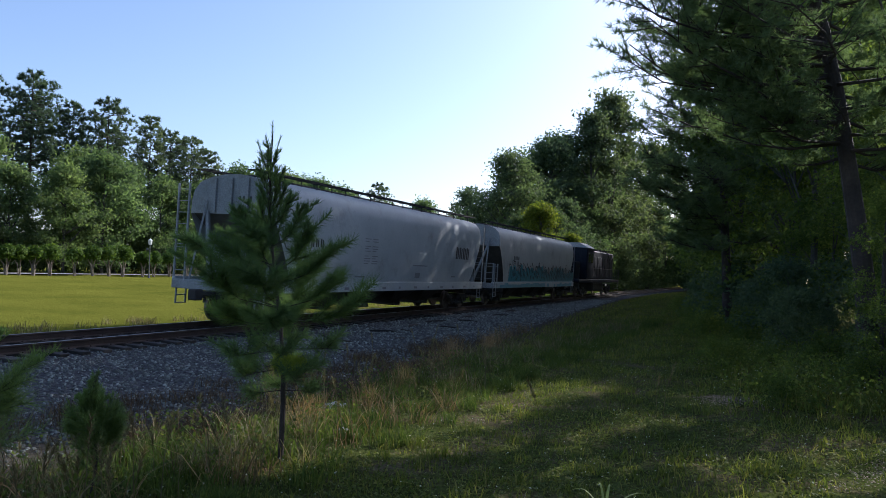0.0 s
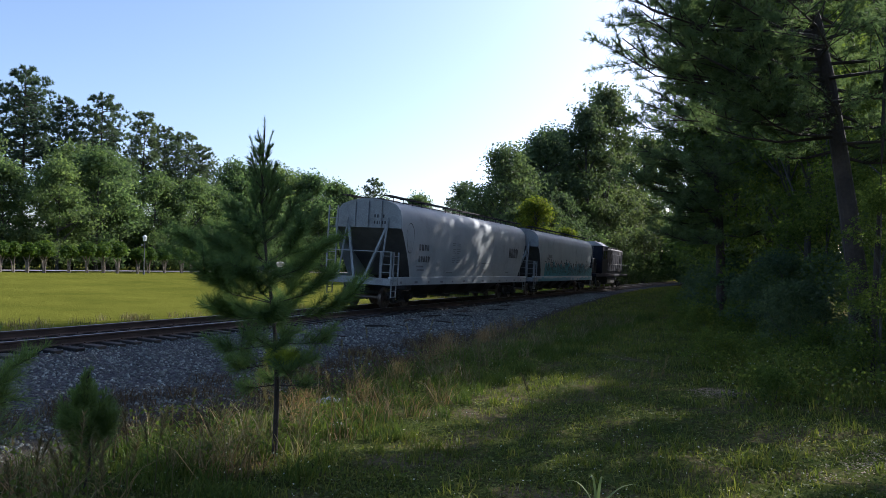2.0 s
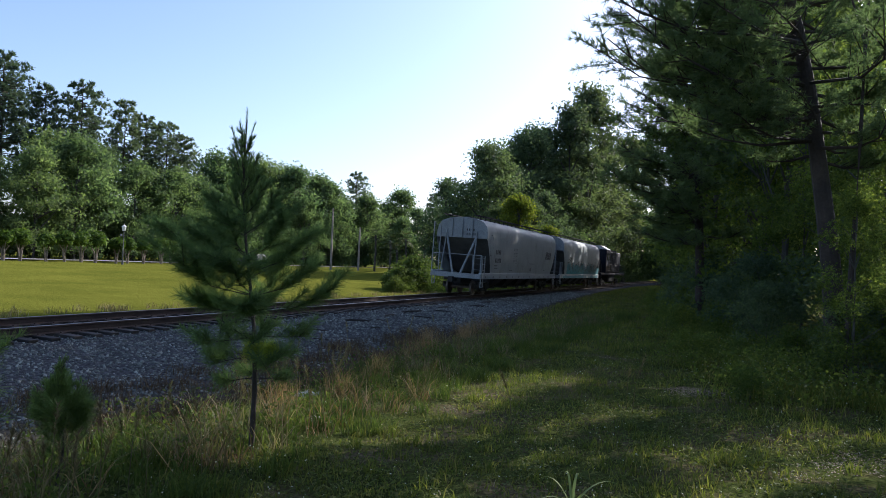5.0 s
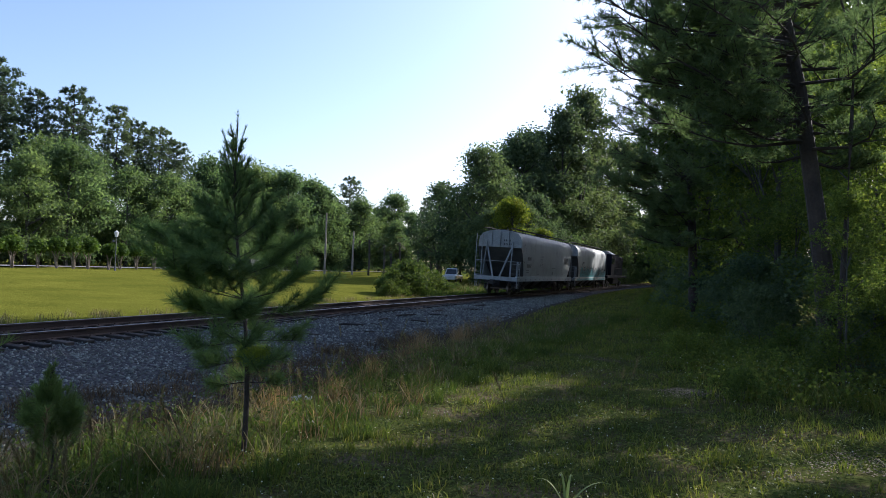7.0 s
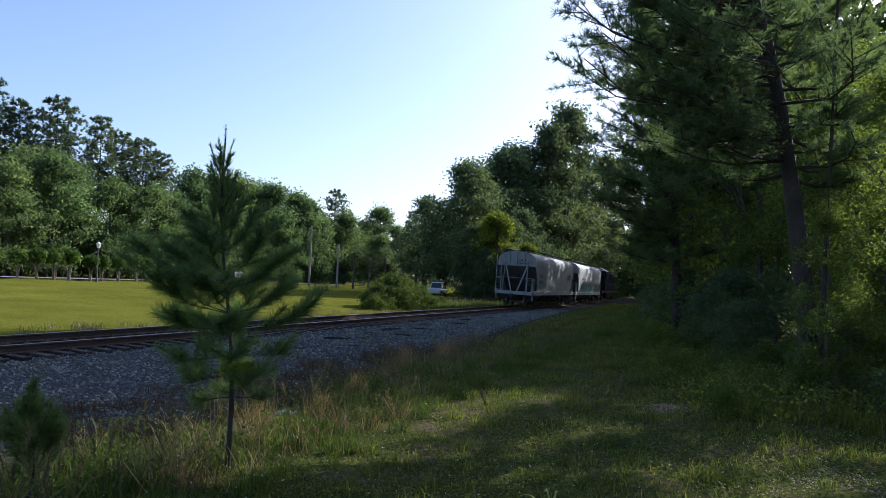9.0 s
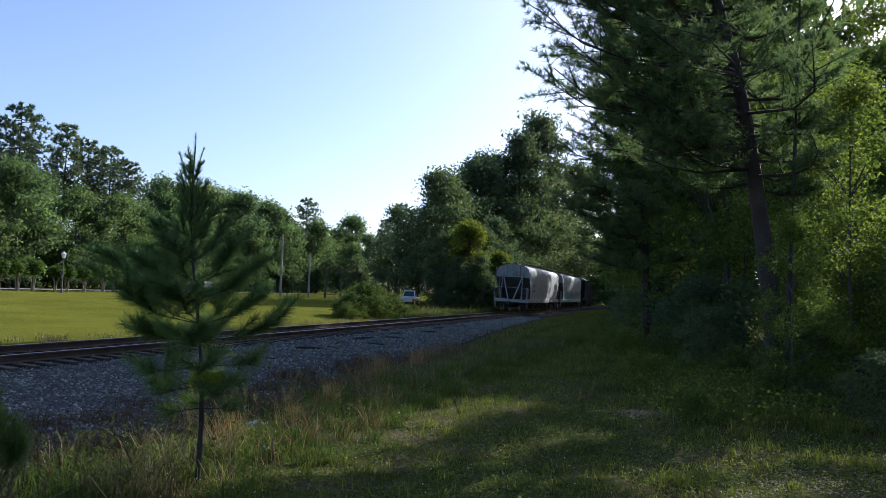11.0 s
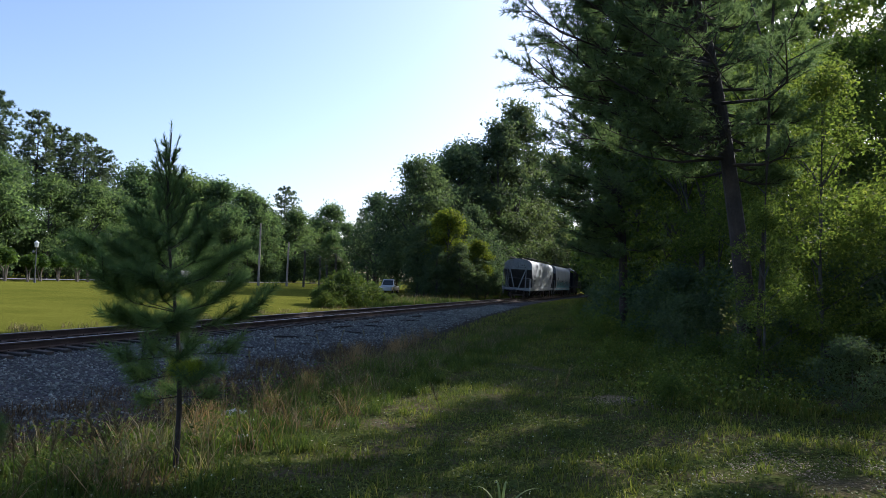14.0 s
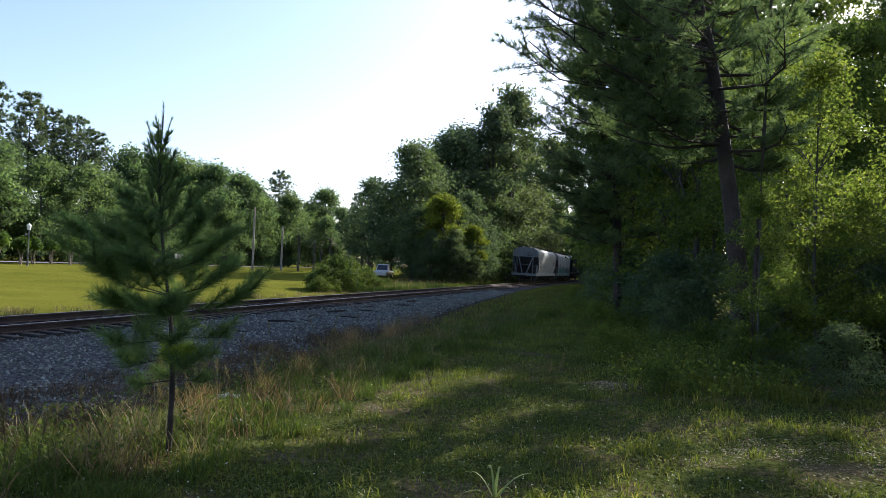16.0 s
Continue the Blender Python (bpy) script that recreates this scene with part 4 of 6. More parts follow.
def art_plain(car):
    for y, z, n, w, h in ((-6.75, 2.47, 4, 0.19, 0.27), (-6.75, 1.97, 5, 0.17, 0.27)):
        for k in range(n):
            bm = bmesh.new()
            glyph_bars(bm, y + k * w * 1.4, z, w, h)
            part("letter_mark", bm, M_INK, car)
    for k in range(4):
        bm = bmesh.new()
        glyph_bars(bm, 5.3 + k * 0.42, 2.42, 0.36, 0.56, 0.12)
        part("letter_mark", bm, M_INK, car)
    # small data lines, mid car
    lines = [(-3.1 + 0.55 * j, -3.1 + 0.55 * j + (0.42 if (k + j) % 3 else 0.28), 2.0 + k * 0.09, 2.03 + k * 0.09) for k in range(11) if k not in (4, 8) for j in (0, 1)]
    for y0, y1, z0, z1 in lines + [(0.9, 2.3, 2.0, 2.04), (1.2, 1.65, 1.5, 1.72), (-6.9, -6.2, 1.75, 1.82), (-6.8, -6.1, 1.6, 1.66), (-3.6, -2.9, 1.5, 1.55), (5.0, 5.5, 1.55, 1.6)]:
        bm = bmesh.new()
        bm.faces.new([bm.verts.new(side_point(*p)) for p in ((y0, z0), (y1, z0), (y1, z1), (y0, z1))])
        part("stencil_line", bm, M_GREYMARK, car)
    for k in range(13):                            # marks along the sill
        y0 = -8.3 + k * 1.35
        w = 0.30 if k % 2 else 0.16
        bm = bmesh.new()
        bm.faces.new([bm.verts.new((1.556, a, z)) for a, z in ((y0, 1.06), (y0 + w, 1.06), (y0 + w, 1.15), (y0, 1.15))])
        part("sill_mark", bm, M_GREYMARK, car)
    bm = bmesh.new()                               # a chalked face outline
    ring = [(-7.65 + 0.34 * math.cos(a) * (1 + 0.12 * math.sin(3 * a)), 2.95 + 0.62 * math.sin(a)) for a in [k * math.tau / 22 for k in range(22)]]
    for (ya, za), (yb, zb) in zip(ring, ring[1:] + ring[:1]):
        bm.faces.new([bm.verts.new(side_point(*p)) for p in ((ya, za - 0.018), (yb, zb - 0.018), (yb + 0.02, zb + 0.018), (ya + 0.02, za + 0.018))])
    part("scrawl", bm, M_INK, car, "scrawled dark oval outline")
    for row, n, w in ((3.72, 4, 0.10), (3.46, 5, 0.09)):   # marks on the end panel
        for k in range(n):
            bm = bmesh.new()
            x0 = 0.28 + k * w * 1.35
            for a, b, c, d in ((x0, x0 + w * 0.7, row, row + 0.13),):
                bm.faces.new([bm.verts.new(p) for p in ((a, -8.456, c), (b, -8.456, c), (b, -8.456, d), (a, -8.456, d))])
            part("letter_mark", bm, M_INK, car)


def art_graffiti(car):
    rnd = random.Random(3)
    # teal fill with a ragged, looping top edge
    for y_from, y_to, material, low, high in ((-6.6, 0.6, M_TEAL, 2.0, 2.5), (0.6, 8.2, M_TEAL_GREY, 1.9, 2.4)):
        y = y_from
        while y < y_to:
            w = rnd.uniform(0.5, 0.9)
            bm = bmesh.new()
            h = rnd.uniform(low, high)
            for k in range(6):
                ya, yb = y + w * k / 6, y + w * (k + 1) / 6
                za, zb = (1.345 + (h - 1.345) * (0.72 + 0.28 * math.sin(math.pi * min(1, q / 6 + 0.08)) ** 0.5) for q in (k, k + 1))
                mid = 1.345 + 0.5 * (min(za, zb) - 1.345)
                for z0a, z0b, z1a, z1b in ((1.345, 1.345, mid, mid), (mid, mid, za, zb)):
                    bm.faces.new([bm.verts.new(side_point(*p)) for p in ((ya, z0a), (yb, z0b), (yb, z1b), (ya, z1a))])
            part("graffiti", bm, material, car)
            y += w
    # dark outlines of the big letters: bent, crossing strokes of uneven weight
    bm = bmesh.new()
    y = -6.7
    while y < 8.0:
        h, tilt, heavy = rnd.uniform(0.75, 1.25), rnd.uniform(-0.2, 0.3), rnd.uniform(0.03, 0.09)
        path = [(y, 1.38 + rnd.uniform(0, 0.3)), (y + tilt * 0.5, 1.36 + h * 0.6), (y + tilt, 1.36 + h), (y + tilt + rnd.uniform(0.15, 0.4), 1.36 + h * rnd.uniform(0.75, 1.0)), (y + rnd.uniform(0.2, 0.5), 1.40 + rnd.uniform(0, 0.4))]
        for a, b in zip(path, path[1:]):
            d = Vector((b[0] - a[0], b[1] - a[1])).normalized()
            o = (-d.y * heavy, d.x * heavy)
            bm.faces.new([bm.verts.new(side_point(p[0] + k * o[0], max(1.34, p[1] + k * o[1])) + Vector((0.008, 0, 0))) for p, k in ((a, -0.5), (b, -0.5), (b, 0.5), (a, 0.5))])
        y += rnd.uniform(0.22, 0.42)
    part("graffiti_outline", bm, M_INK, car, "dark outlines of graffiti letters")
    y = -8.0
    while y < 8.4:
        w = rnd.uniform(0.3, 1.0)
        if rnd.random() < 0.75:
            bm = bmesh.new()
            z1 = rnd.uniform(1.15, 1.31)
            bm.faces.new([bm.verts.new(p) for p in ((1.556, y, 1.0), (1.556, y + w, 1.0), (1.556, y + w, z1), (1.556, y, z1))])
            part("sill_overspray", bm, M_TEAL_GREY, car)
        y += w
    for k in range(4):
        bm = bmesh.new()
        glyph_bars(bm, -5.9 + k * 0.26, 2.62, 0.18, 0.22)
        part("letter_mark", bm, M_INK, car)


hopper_rear = hopper("hopper_car", "light grey covered hopper car with black stencilled lettering", art_plain)
hopper_front = hopper("hopper_car", "light grey covered hopper car with teal graffiti", art_graffiti)


def locomotive():
    car = thing("locomotive", "dark navy road-switcher diesel locomotive pulling the train", "locomotive")

    def add(name, boxes, material=M_LOCO, label=""):
        bm = bmesh.new()
        for b in boxes:
            box(bm, *b)
        return part(name, bm, material, car, label)
    add("frame", [(-1.5, 1.5, -8.8, 8.8, 1.25, 1.52, 0.03)])
    add("long_hood", [(-0.95, 0.95, -8.1, 3.6, 1.55, 4.12, 0.12)])
    for sx in (-1, 1):
        x0, x1 = sorted((sx * 0.953, sx * 0.985))
        for k in range(9):
            add("hood_door", [(x0, x1, -7.2 + k * 1.15, -6.2 + k * 1.15, 1.75, 3.55, 0.01)])
        add("radiator_grille", [(x0, x1, -7.9, -5.6, 3.62, 4.0, 0.01)], M_HOP_DARK)
    bm = bmesh.new()
    for k in range(4):
        rod(bm, (0, -6.9 + k * 1.5, 4.1), (0, -6.9 + k * 1.5, 4.34), 0.62, 0.58, 18)
    part("roof_fan", bm, M_HOP_DARK, car)
    add("exhaust_stack", [(-0.25, 0.25, 1.2, 1.9, 4.1, 4.5, 0.04)], M_HOP_DARK)
    cab = add("cab", [(-1.5, 1.5, 3.6, 6.2, 1.55, 4.2, 0.08)])
    roof = bmesh.new()
    v = [roof.verts.new(p) for p in ((-1.54, 3.5, 4.18), (1.54, 3.5, 4.18), (1.54, 6.3, 4.18), (-1.54, 6.3, 4.18), (-0.8, 3.5, 4.58), (0.8, 3.5, 4.58), (0.8, 6.3, 4.58), (-0.8, 6.3, 4.58))]
    for q in ((0, 1, 5, 4), (1, 2, 6, 5), (2, 3, 7, 6), (3, 0, 4, 7), (4, 5, 6, 7), (3, 2, 1, 0)):
        roof.faces.new([v[i] for i in q])
    part("cab_roof", roof, M_ROOFGREY, car, "grey sloping cab roof")
    for sx in (-1, 1):
        for y0, y1 in ((3.9, 4.75), (4.95, 5.85)):
            bm = bmesh.new()
            x0, x1 = sorted((sx * 1.49, sx * 1.515))
            box(bm, x0, x1, y0, y1, 2.95, 3.75, 0.02)
            part("cab_window", bm, M_PANE, cab)
    add("short_hood", [(-0.95, 0.95, 6.2, 8.0, 1.55, 3.0, 0.10)])
    add("fuel_tank", [(-1.25, 1.25, -2.3, 2.3, 0.45, 1.25, 0.15)], M_HOP_DARK)
    add("coupler", [(-0.15, 0.15, -9.55, -8.7, 0.75, 1.02, 0.03)], M_HOP_DARK)
    add("coupler", [(-0.15, 0.15, 8.7, 9.55, 0.75, 1.02, 0.03)], M_HOP_DARK)
    add("headlight", [(-0.2, 0.2, -8.16, -8.08, 3.75, 3.95, 0.02)], M_PANE)
    for sx in (-1, 1):
        bm = bmesh.new()
        for k in range(13):
            y = -8.5 + k * (12.0 / 12)
            rod(bm, (sx * 1.46, y, 1.5), (sx * 1.46, y, 2.5), 0.016, None, 5)
        rod(bm, (sx * 1.46, -8.5, 2.5), (sx * 1.46, 3.5, 2.5), 0.018, None, 5)
        part("handrail", bm, M_RAILWHITE, car)
        for sy in (-1, 1):
            bm = bmesh.new()
            for k in range(4):
                x0, x1 = sorted((sx * 1.15, sx * 1.5))
                box(bm, x0, x1, sy * 8.55 - 0.3, sy * 8.55 + 0.3, 0.30 + k * 0.27, 0.33 + k * 0.27)
            part("steps", bm, M_HOP_DARK, car)
            bm = bmesh.new()
            rod(bm, (sx * 1.46, sy * 8.75, 0.5), (sx * 1.46, sy * 8.75, 2.5), 0.018, None, 5)
            part("grab_iron", bm, M_RAILWHITE, car)
    running_gear(car, (-5.4, 5.4), 1.35)
    return car


M_ROOFGREY = surface("grey weathered roof paint", (0.28, 0.28, 0.29), (0.42, 0.42, 0.43), 0.6, 0.04, 0.5, 0.1, 0.001)
M_PANE = surface("dark cab glass", (0.02, 0.025, 0.03), (0.03, 0.035, 0.04), 0.5, 0.05, 0.1, 0, 0)
M_RAILWHITE = surface("dull grey handrail paint", (0.07, 0.07, 0.07), (0.12, 0.12, 0.12), 0.3, 0.02, 0.6, 0, 0)
engine = locomotive()

# ---------------------------------------------------------------- saplings beside the path
def sapling(label, tall, wide, thick, seed, needles, sparse=0.28, needle=None, length=0.17, width=0.003, sweep=0.0):
    """A young pine: whorls of upswept branches bristling with long needles, a cluster of upright shoots on top."""
    rnd = random.Random(seed)
    root = thing("pine_sapling", label, "pine sapling")
    bm = bmesh.new()
    n = 10
    axis = [Vector((0.05 * math.sin(k * 0.6) * tall / 3.6, 0.03 * math.sin(k * 0.9 + 1), -0.1 + (tall * 0.97 + 0.1) * k / n)) for k in range(n + 1)]
    tube(bm, axis, [thick * (1 - 0.82 * k / n) for k in range(n + 1)], 8)

    def on_axis(h):
        f = (h + 0.1) / (tall * 0.97 + 0.1) * n
        k = min(n - 1, max(0, int(f)))
        return axis[k].lerp(axis[k + 1], min(1, f - k))
    stems = []                                     # start, end, share of needles
    whorls = [sparse + (0.86 - sparse) * k / 11 for k in range(12)]
    for w, h in enumerate(whorls):
        prof = float(np.interp(h, [0.2, 0.28, 0.36, 0.45, 0.52, 0.60, 0.66, 0.72, 0.9], [0.40, 0.65, 1.0, 1.05, 0.92, 0.64, 0.40, 0.24, 0.13]))
        for k in range(5 if h > 0.26 else 3):
            a = w * 1.1 + k * math.tau / 5 + rnd.uniform(-0.4, 0.4)
            reach = wide * prof * rnd.uniform(0.6, 1.1)
            base = on_axis(h * tall + rnd.uniform(-0.04, 0.04))
            lift = reach * float(np.interp(h, [0.2, 0.34, 0.45, 0.55, 0.65, 0.75, 0.9], [-0.2, 0.0, 0.45, 0.75, 1.1, 1.6, 2.2]))
            lift += sweep * reach
            mid = base + Vector((math.cos(a) * reach * 0.55, math.sin(a) * reach * 0.55, lift * 0.3))
            end = base + Vector((math.cos(a) * reach, math.sin(a) * reach, lift))
            tube(bm, [base, mid, end], [thick * 0.20, thick * 0.13, thick * 0.06], 5)
            thin_out = 0.42 if h < 0.36 else 1.0 if h < 0.66 else 0.8
            stems.append((base.lerp(mid, 0.5), mid, 0.35 * thin_out))
            stems.append((mid, end, 1.0 * thin_out))
            for j in range(7):
                q = rnd.uniform(0.1, 0.95)
                p = mid.lerp(end, q) if j else base.lerp(mid, 0.8)
                b = a + rnd.choice((-1, 1)) * rnd.uniform(0.5, 1.1)
                l = reach * rnd.uniform(0.25, 0.45)
                e2 = p + Vector((math.cos(b) * l, math.sin(b) * l, l * rnd.uniform(0.3, 0.9)))
                rod(bm, p, e2, thick * 0.09, thick * 0.05, 4)
                stems.append((p, e2, 0.8 * thin_out))
    for k in range(22):                            # the leader and the shoots round it
        a = k * 2.4
        base = on_axis(tall * (0.63 + 0.0125 * k))
        l = tall * rnd.uniform(0.075, 0.115)
        end = base + Vector((math.cos(a) * l * 0.36, math.sin(a) * l * 0.36, l))
        if k == 21:
            base, end = on_axis(tall * 0.86), Vector((axis[-1].x, axis[-1].y, tall))
        rod(bm, base, end, thick * 0.13, thick * 0.06, 5)
        stems.append((base, end, 0.42))
    trunk = part("trunk", bm, M_BARK, root)
    share = np.array([s[2] * (s[1] - s[0]).length for s in stems])
    bundles = needles // 3
    pick = RNG.choice(len(stems), bundles, p=share / share.sum())
    a, b = np.array([s[0] for s in stems])[pick], np.array([s[1] for s in stems])[pick]
    q = RNG.uniform(0, 1, bundles)[:, None]
    d = b - a
    d /= np.linalg.norm(d, axis=1, keepdims=True) + 1e-9
    way = unit(bundles) * 0.85 + d * 0.8 + np.array([0, 0, 0.15])
    way /= np.linalg.norm(way, axis=1, keepdims=True)
    start = a + (b - a) * q
    way[:, 2] += 0.9 * (start[:, 2] > tall * 0.72)
    start, way = np.repeat(start, 3, 0), np.repeat(way, 3, 0)
    way = way + unit(len(way)) * 0.16
    way /= np.linalg.norm(way, axis=1, keepdims=True)
    v, f = needle_tris(start, way, length * np.interp(start[:, 2] / tall, [0.6, 0.70, 0.8, 1.0], [1.0, 0.66, 0.45, 0.30]), width)
    part("needles", quick("needles", v, f), needle or M_NEEDLE_YOUNG, root)
    return root


def grounded(root, x, y, turn=0.0, lean=0.0):
    root.matrix_basis = pose(x, y, float(height(x, y)), 0, lean, 0) @ pose(0, 0, 0, 0, 0, turn)
    return root


grounded(sapling("young pine sapling with dense green needles and upright top shoots", 3.66, 0.83, 0.032, 51, 104000, 0.22, length=0.16, width=0.0034), -1.73, 7.65, 25, -3.0)
grounded(sapling("small pine sapling in the weeds at the ballast foot", 1.18, 0.22, 0.012, 52, 19000, 0.26, length=0.12, sweep=1.0), -3.05, 6.25, 80)
grounded(sapling("bushy young pine in the weeds", 1.95, 0.72, 0.026, 53, 46000, 0.05, sweep=0.1), -3.58, 4.78, 10)
tuft = sapling("low bright young pine shoot in the grass", 0.55, 0.25, 0.01, 54, 3000, 0.2)
grounded(tuft, -4.6, 6.6)


# ---------------------------------------------------------------- stones, grass and weeds
def ballast():
    n = 46000
    s = 3 + 60 * RNG.uniform(0, 1, n) ** 1.8
    u = -1.9 + (foot(s) + 1.5) * RNG.uniform(0, 1, n) ** 1.15 + RNG.normal(0, 0.25, n)
    keep = (np.abs(u) > 1.32) | (RNG.uniform(0, 1, n) < 0.6)
    s, u = s[keep], u[keep]
    n = len(s)
    x, y = AX.x * (U0 + u) + FW.x * s, AX.y * (U0 + u) + FW.y * s
    z = height(x, y)
    size = RNG.uniform(0.013, 0.034, n) * (1 + s / 60)
    base = np.array([[1, 0, -0.3], [-0.3, 1, -0.3], [-0.8, -0.7, -0.2], [0.4, -0.6, 0.7], [0.3, 0.55, 0.75], [-0.6, 0.1, 0.6]])
    tri = np.array([[0, 1, 4], [1, 5, 4], [1, 2, 5], [2, 3, 5], [2, 0, 3], [0, 4, 3], [3, 4, 5]])
    v = base[None] * (1 + RNG.uniform(-0.35, 0.35, (n, 6, 3)))
    a = RNG.uniform(0, math.tau, n)
    c, d = np.cos(a)[:, None], np.sin(a)[:, None]
    v = np.stack([v[..., 0] * c - v[..., 1] * d, v[..., 0] * d + v[..., 1] * c, v[..., 2] * RNG.uniform(0.5, 1.0, (n, 1))], -1) * size[:, None, None]
    v += np.stack([x, y, z + size * 0.25], -1)[:, None]
    f = (tri[None] + (np.arange(n) * 6)[:, None, None]).reshape(-1, 3)
    tagged(part("ballast", quick("ballast", v.reshape(-1, 3), f), M_STONE), "crushed grey stone ballast beside the rails", "ballast", kind="stuff")


ballast()


def tie_fragment(u, s, length, wide, turn, tilt):
    """A splintered end of an old tie thrown down the ballast slope."""
    bm = bmesh.new()
    rnd = random.Random(int(u * 100 + s * 10))
    rings = []
    for k in range(6):
        q = k / 5
        w, h = wide * (1 if 0 < k < 5 else 0.7) * rnd.uniform(0.8, 1.05), wide * 0.6 * (1 if 0 < k < 5 else 0.5) * rnd.uniform(0.8, 1.1)
        off = rnd.uniform(-0.1, 0.1) * wide
        rings.append([bm.verts.new(((q - 0.5) * length + (rnd.uniform(-0.08, 0.08) if k in (0, 5) else 0), a * w / 2 + off, b * h / 2)) for a, b in ((-1, -1), (1, -1), (0.9, 1), (-0.9, 1))])
    for a, b in zip(rings, rings[1:]):
        for k in range(4):
            bm.faces.new((a[k], a[(k + 1) % 4], b[(k + 1) % 4], b[k]))
    bm.faces.new(rings[0][::-1])
    bm.faces.new(rings[-1])
    p = place(u, s)
    ob = part("tie_fragment", bm, M_TIE)
    ob.matrix_basis = pose(p.x, p.y, float(height(p.x, p.y)) + wide * 0.22, 0, tilt, turn)
    tagged(ob, "splintered dark piece of old timber tie on the ballast", "timber", "broken tie pieces on the ballast")


for u, s, length, wide, turn, tilt in ((2.9, 21.5, 0.9, 0.13, 20, 2), (3.4, 22.4, 0.6, 0.10, -40, 4), (2.6, 24.5, 1.1, 0.15, 75, 0), (3.8, 25.2, 0.7, 0.11, 10, 5), (2.4, 27.0, 1.3, 0.16, 55, 0),
                                       (3.1, 28.8, 0.8, 0.12, -15, 3), (2.2, 31.0, 1.2, 0.15, 70, 0), (2.9, 34.0, 1.0, 0.14, 30, 2), (4.3, 20.2, 0.5, 0.09, 60, 4), (3.6, 18.0, 0.55, 0.09, -25, 3),
                                       (2.3, 18.9, 0.8, 0.12, 85, 0), (2.1, 37.5, 1.3, 0.16, 60, 0), (4.6, 16.3, 0.4, 0.07, 15, 4), (3.0, 15.6, 0.5, 0.08, -50, 2)):
    tie_fragment(u, s, length, wide, turn, tilt)


def blades(n, where, tall, width, lean=0.5, segments=2):
    """Grass blades: bent tapering strips. where: (n, 2) places."""
    x, y = where[:, 0], where[:, 1]
    z = height(x, y) - 0.01
    h = tall * RNG.uniform(0.5, 1.3, n) * (np.ones(n) if np.isscalar(tall) else 1)
    a = RNG.uniform(0, math.tau, n)
    out = np.stack([np.cos(a), np.sin(a), np.zeros(n)], -1)
    b = RNG.uniform(0, math.tau, n)
    side = np.stack([np.cos(b), np.sin(b), np.zeros(n)], -1) * (width * 0.5 * RNG.uniform(0.7, 1.4, n))[:, None]
    root = np.stack([x, y, z], -1)
    l = (lean * RNG.uniform(0.2, 1.2, n) * h)[:, None]
    up = np.array([0, 0, 1.0])
    mid = root + out * l * 0.35 + up * (h * 0.6)[:, None]
    tip = root + out * l + up * (h * RNG.uniform(0.8, 1.0, n))[:, None]
    v = np.stack([root - side, root + side, mid + side * 0.7, mid - side * 0.7, tip], 1).reshape(-1, 3)
    k = (np.arange(n) * 5)[:, None]
    f = np.concatenate([k + np.array([[0, 1, 2]]), k + np.array([[0, 2, 3]]), k + np.array([[3, 2, 4]])])
    return v, f


def scatter(n, u0, u1, s0, s1, power=1.6, patch=1.2, cut=0.35, seed=0.0):
    """Places in a strip beside the track, thicker near its start, in patches."""
    out = []
    while sum(len(o) for o in out) < n:
        m = n * 2
        s = s0 + (s1 - s0) * RNG.uniform(0, 1, m) ** power
        u = RNG.uniform(u0, u1, m)
        x, y = AX.x * (U0 + u) + FW.x * s, AX.y * (U0 + u) + FW.y * s
        w = 0.5 + 0.25 * np.sin(x / patch * 2.1 + seed) * np.cos(y / patch * 1.7 + seed * 2) + 0.25 * np.sin(x / patch * 5.3 + y / patch * 3.1 + seed)
        ok = (RNG.uniform(0, 1, m) < (w - cut + 0.45)) & (np.hypot(x, y) > 1.6) & (x < 24)
        # the bare gravel patch on the path and the sandy tracks
        bare = np.exp(-(((x - 4.5) / 0.9) ** 2 + ((y - 11.2) / 0.5) ** 2)) + np.exp(-(((x - 4.6) / 0.8) ** 2 + ((y - 6.4) / 0.45) ** 2))
        ok &= RNG.uniform(0, 1, m) > bare * 1.3
        out.append(np.stack([x[ok], y[ok]], -1))
    return np.concatenate(out)[:n]


def stuff(name, vf, material, label, category):
    tagged(part(name, quick(name, *vf), material), label, category, kind="stuff")


def clustered(n, clumps, spread):
    """Places gathered round the middles of tufts."""
    pick = RNG.integers(0, len(clumps), n)
    return clumps[pick] + RNG.normal(0, spread, (n, 2))


stuff("grass", blades(64000, scatter(64000, 7.9, 18.5, 2, 46, 1.7, 1.2, 0.52), 0.075, 0.011, 0.9), M_BLADE, "uneven green grass on the shaded path", "grass")
stuff("grass", blades(20000, clustered(20000, scatter(1100, 8.2, 18, 2, 30, 1.5, 2.2, 0.55, 9.0), 0.07), 0.14, 0.012, 0.8), M_BLADE, "longer grass tufts on the path", "grass")
def verge(n, d0, d1, s0, s1, power=1.2):
    """Places at a distance from the ballast's foot, along the track."""
    s = s0 + (s1 - s0) * RNG.uniform(0, 1, n) ** power
    u = foot(s) + RNG.uniform(d0, d1, n)
    return np.stack([AX.x * (U0 + u) + FW.x * s, AX.y * (U0 + u) + FW.y * s], -1)


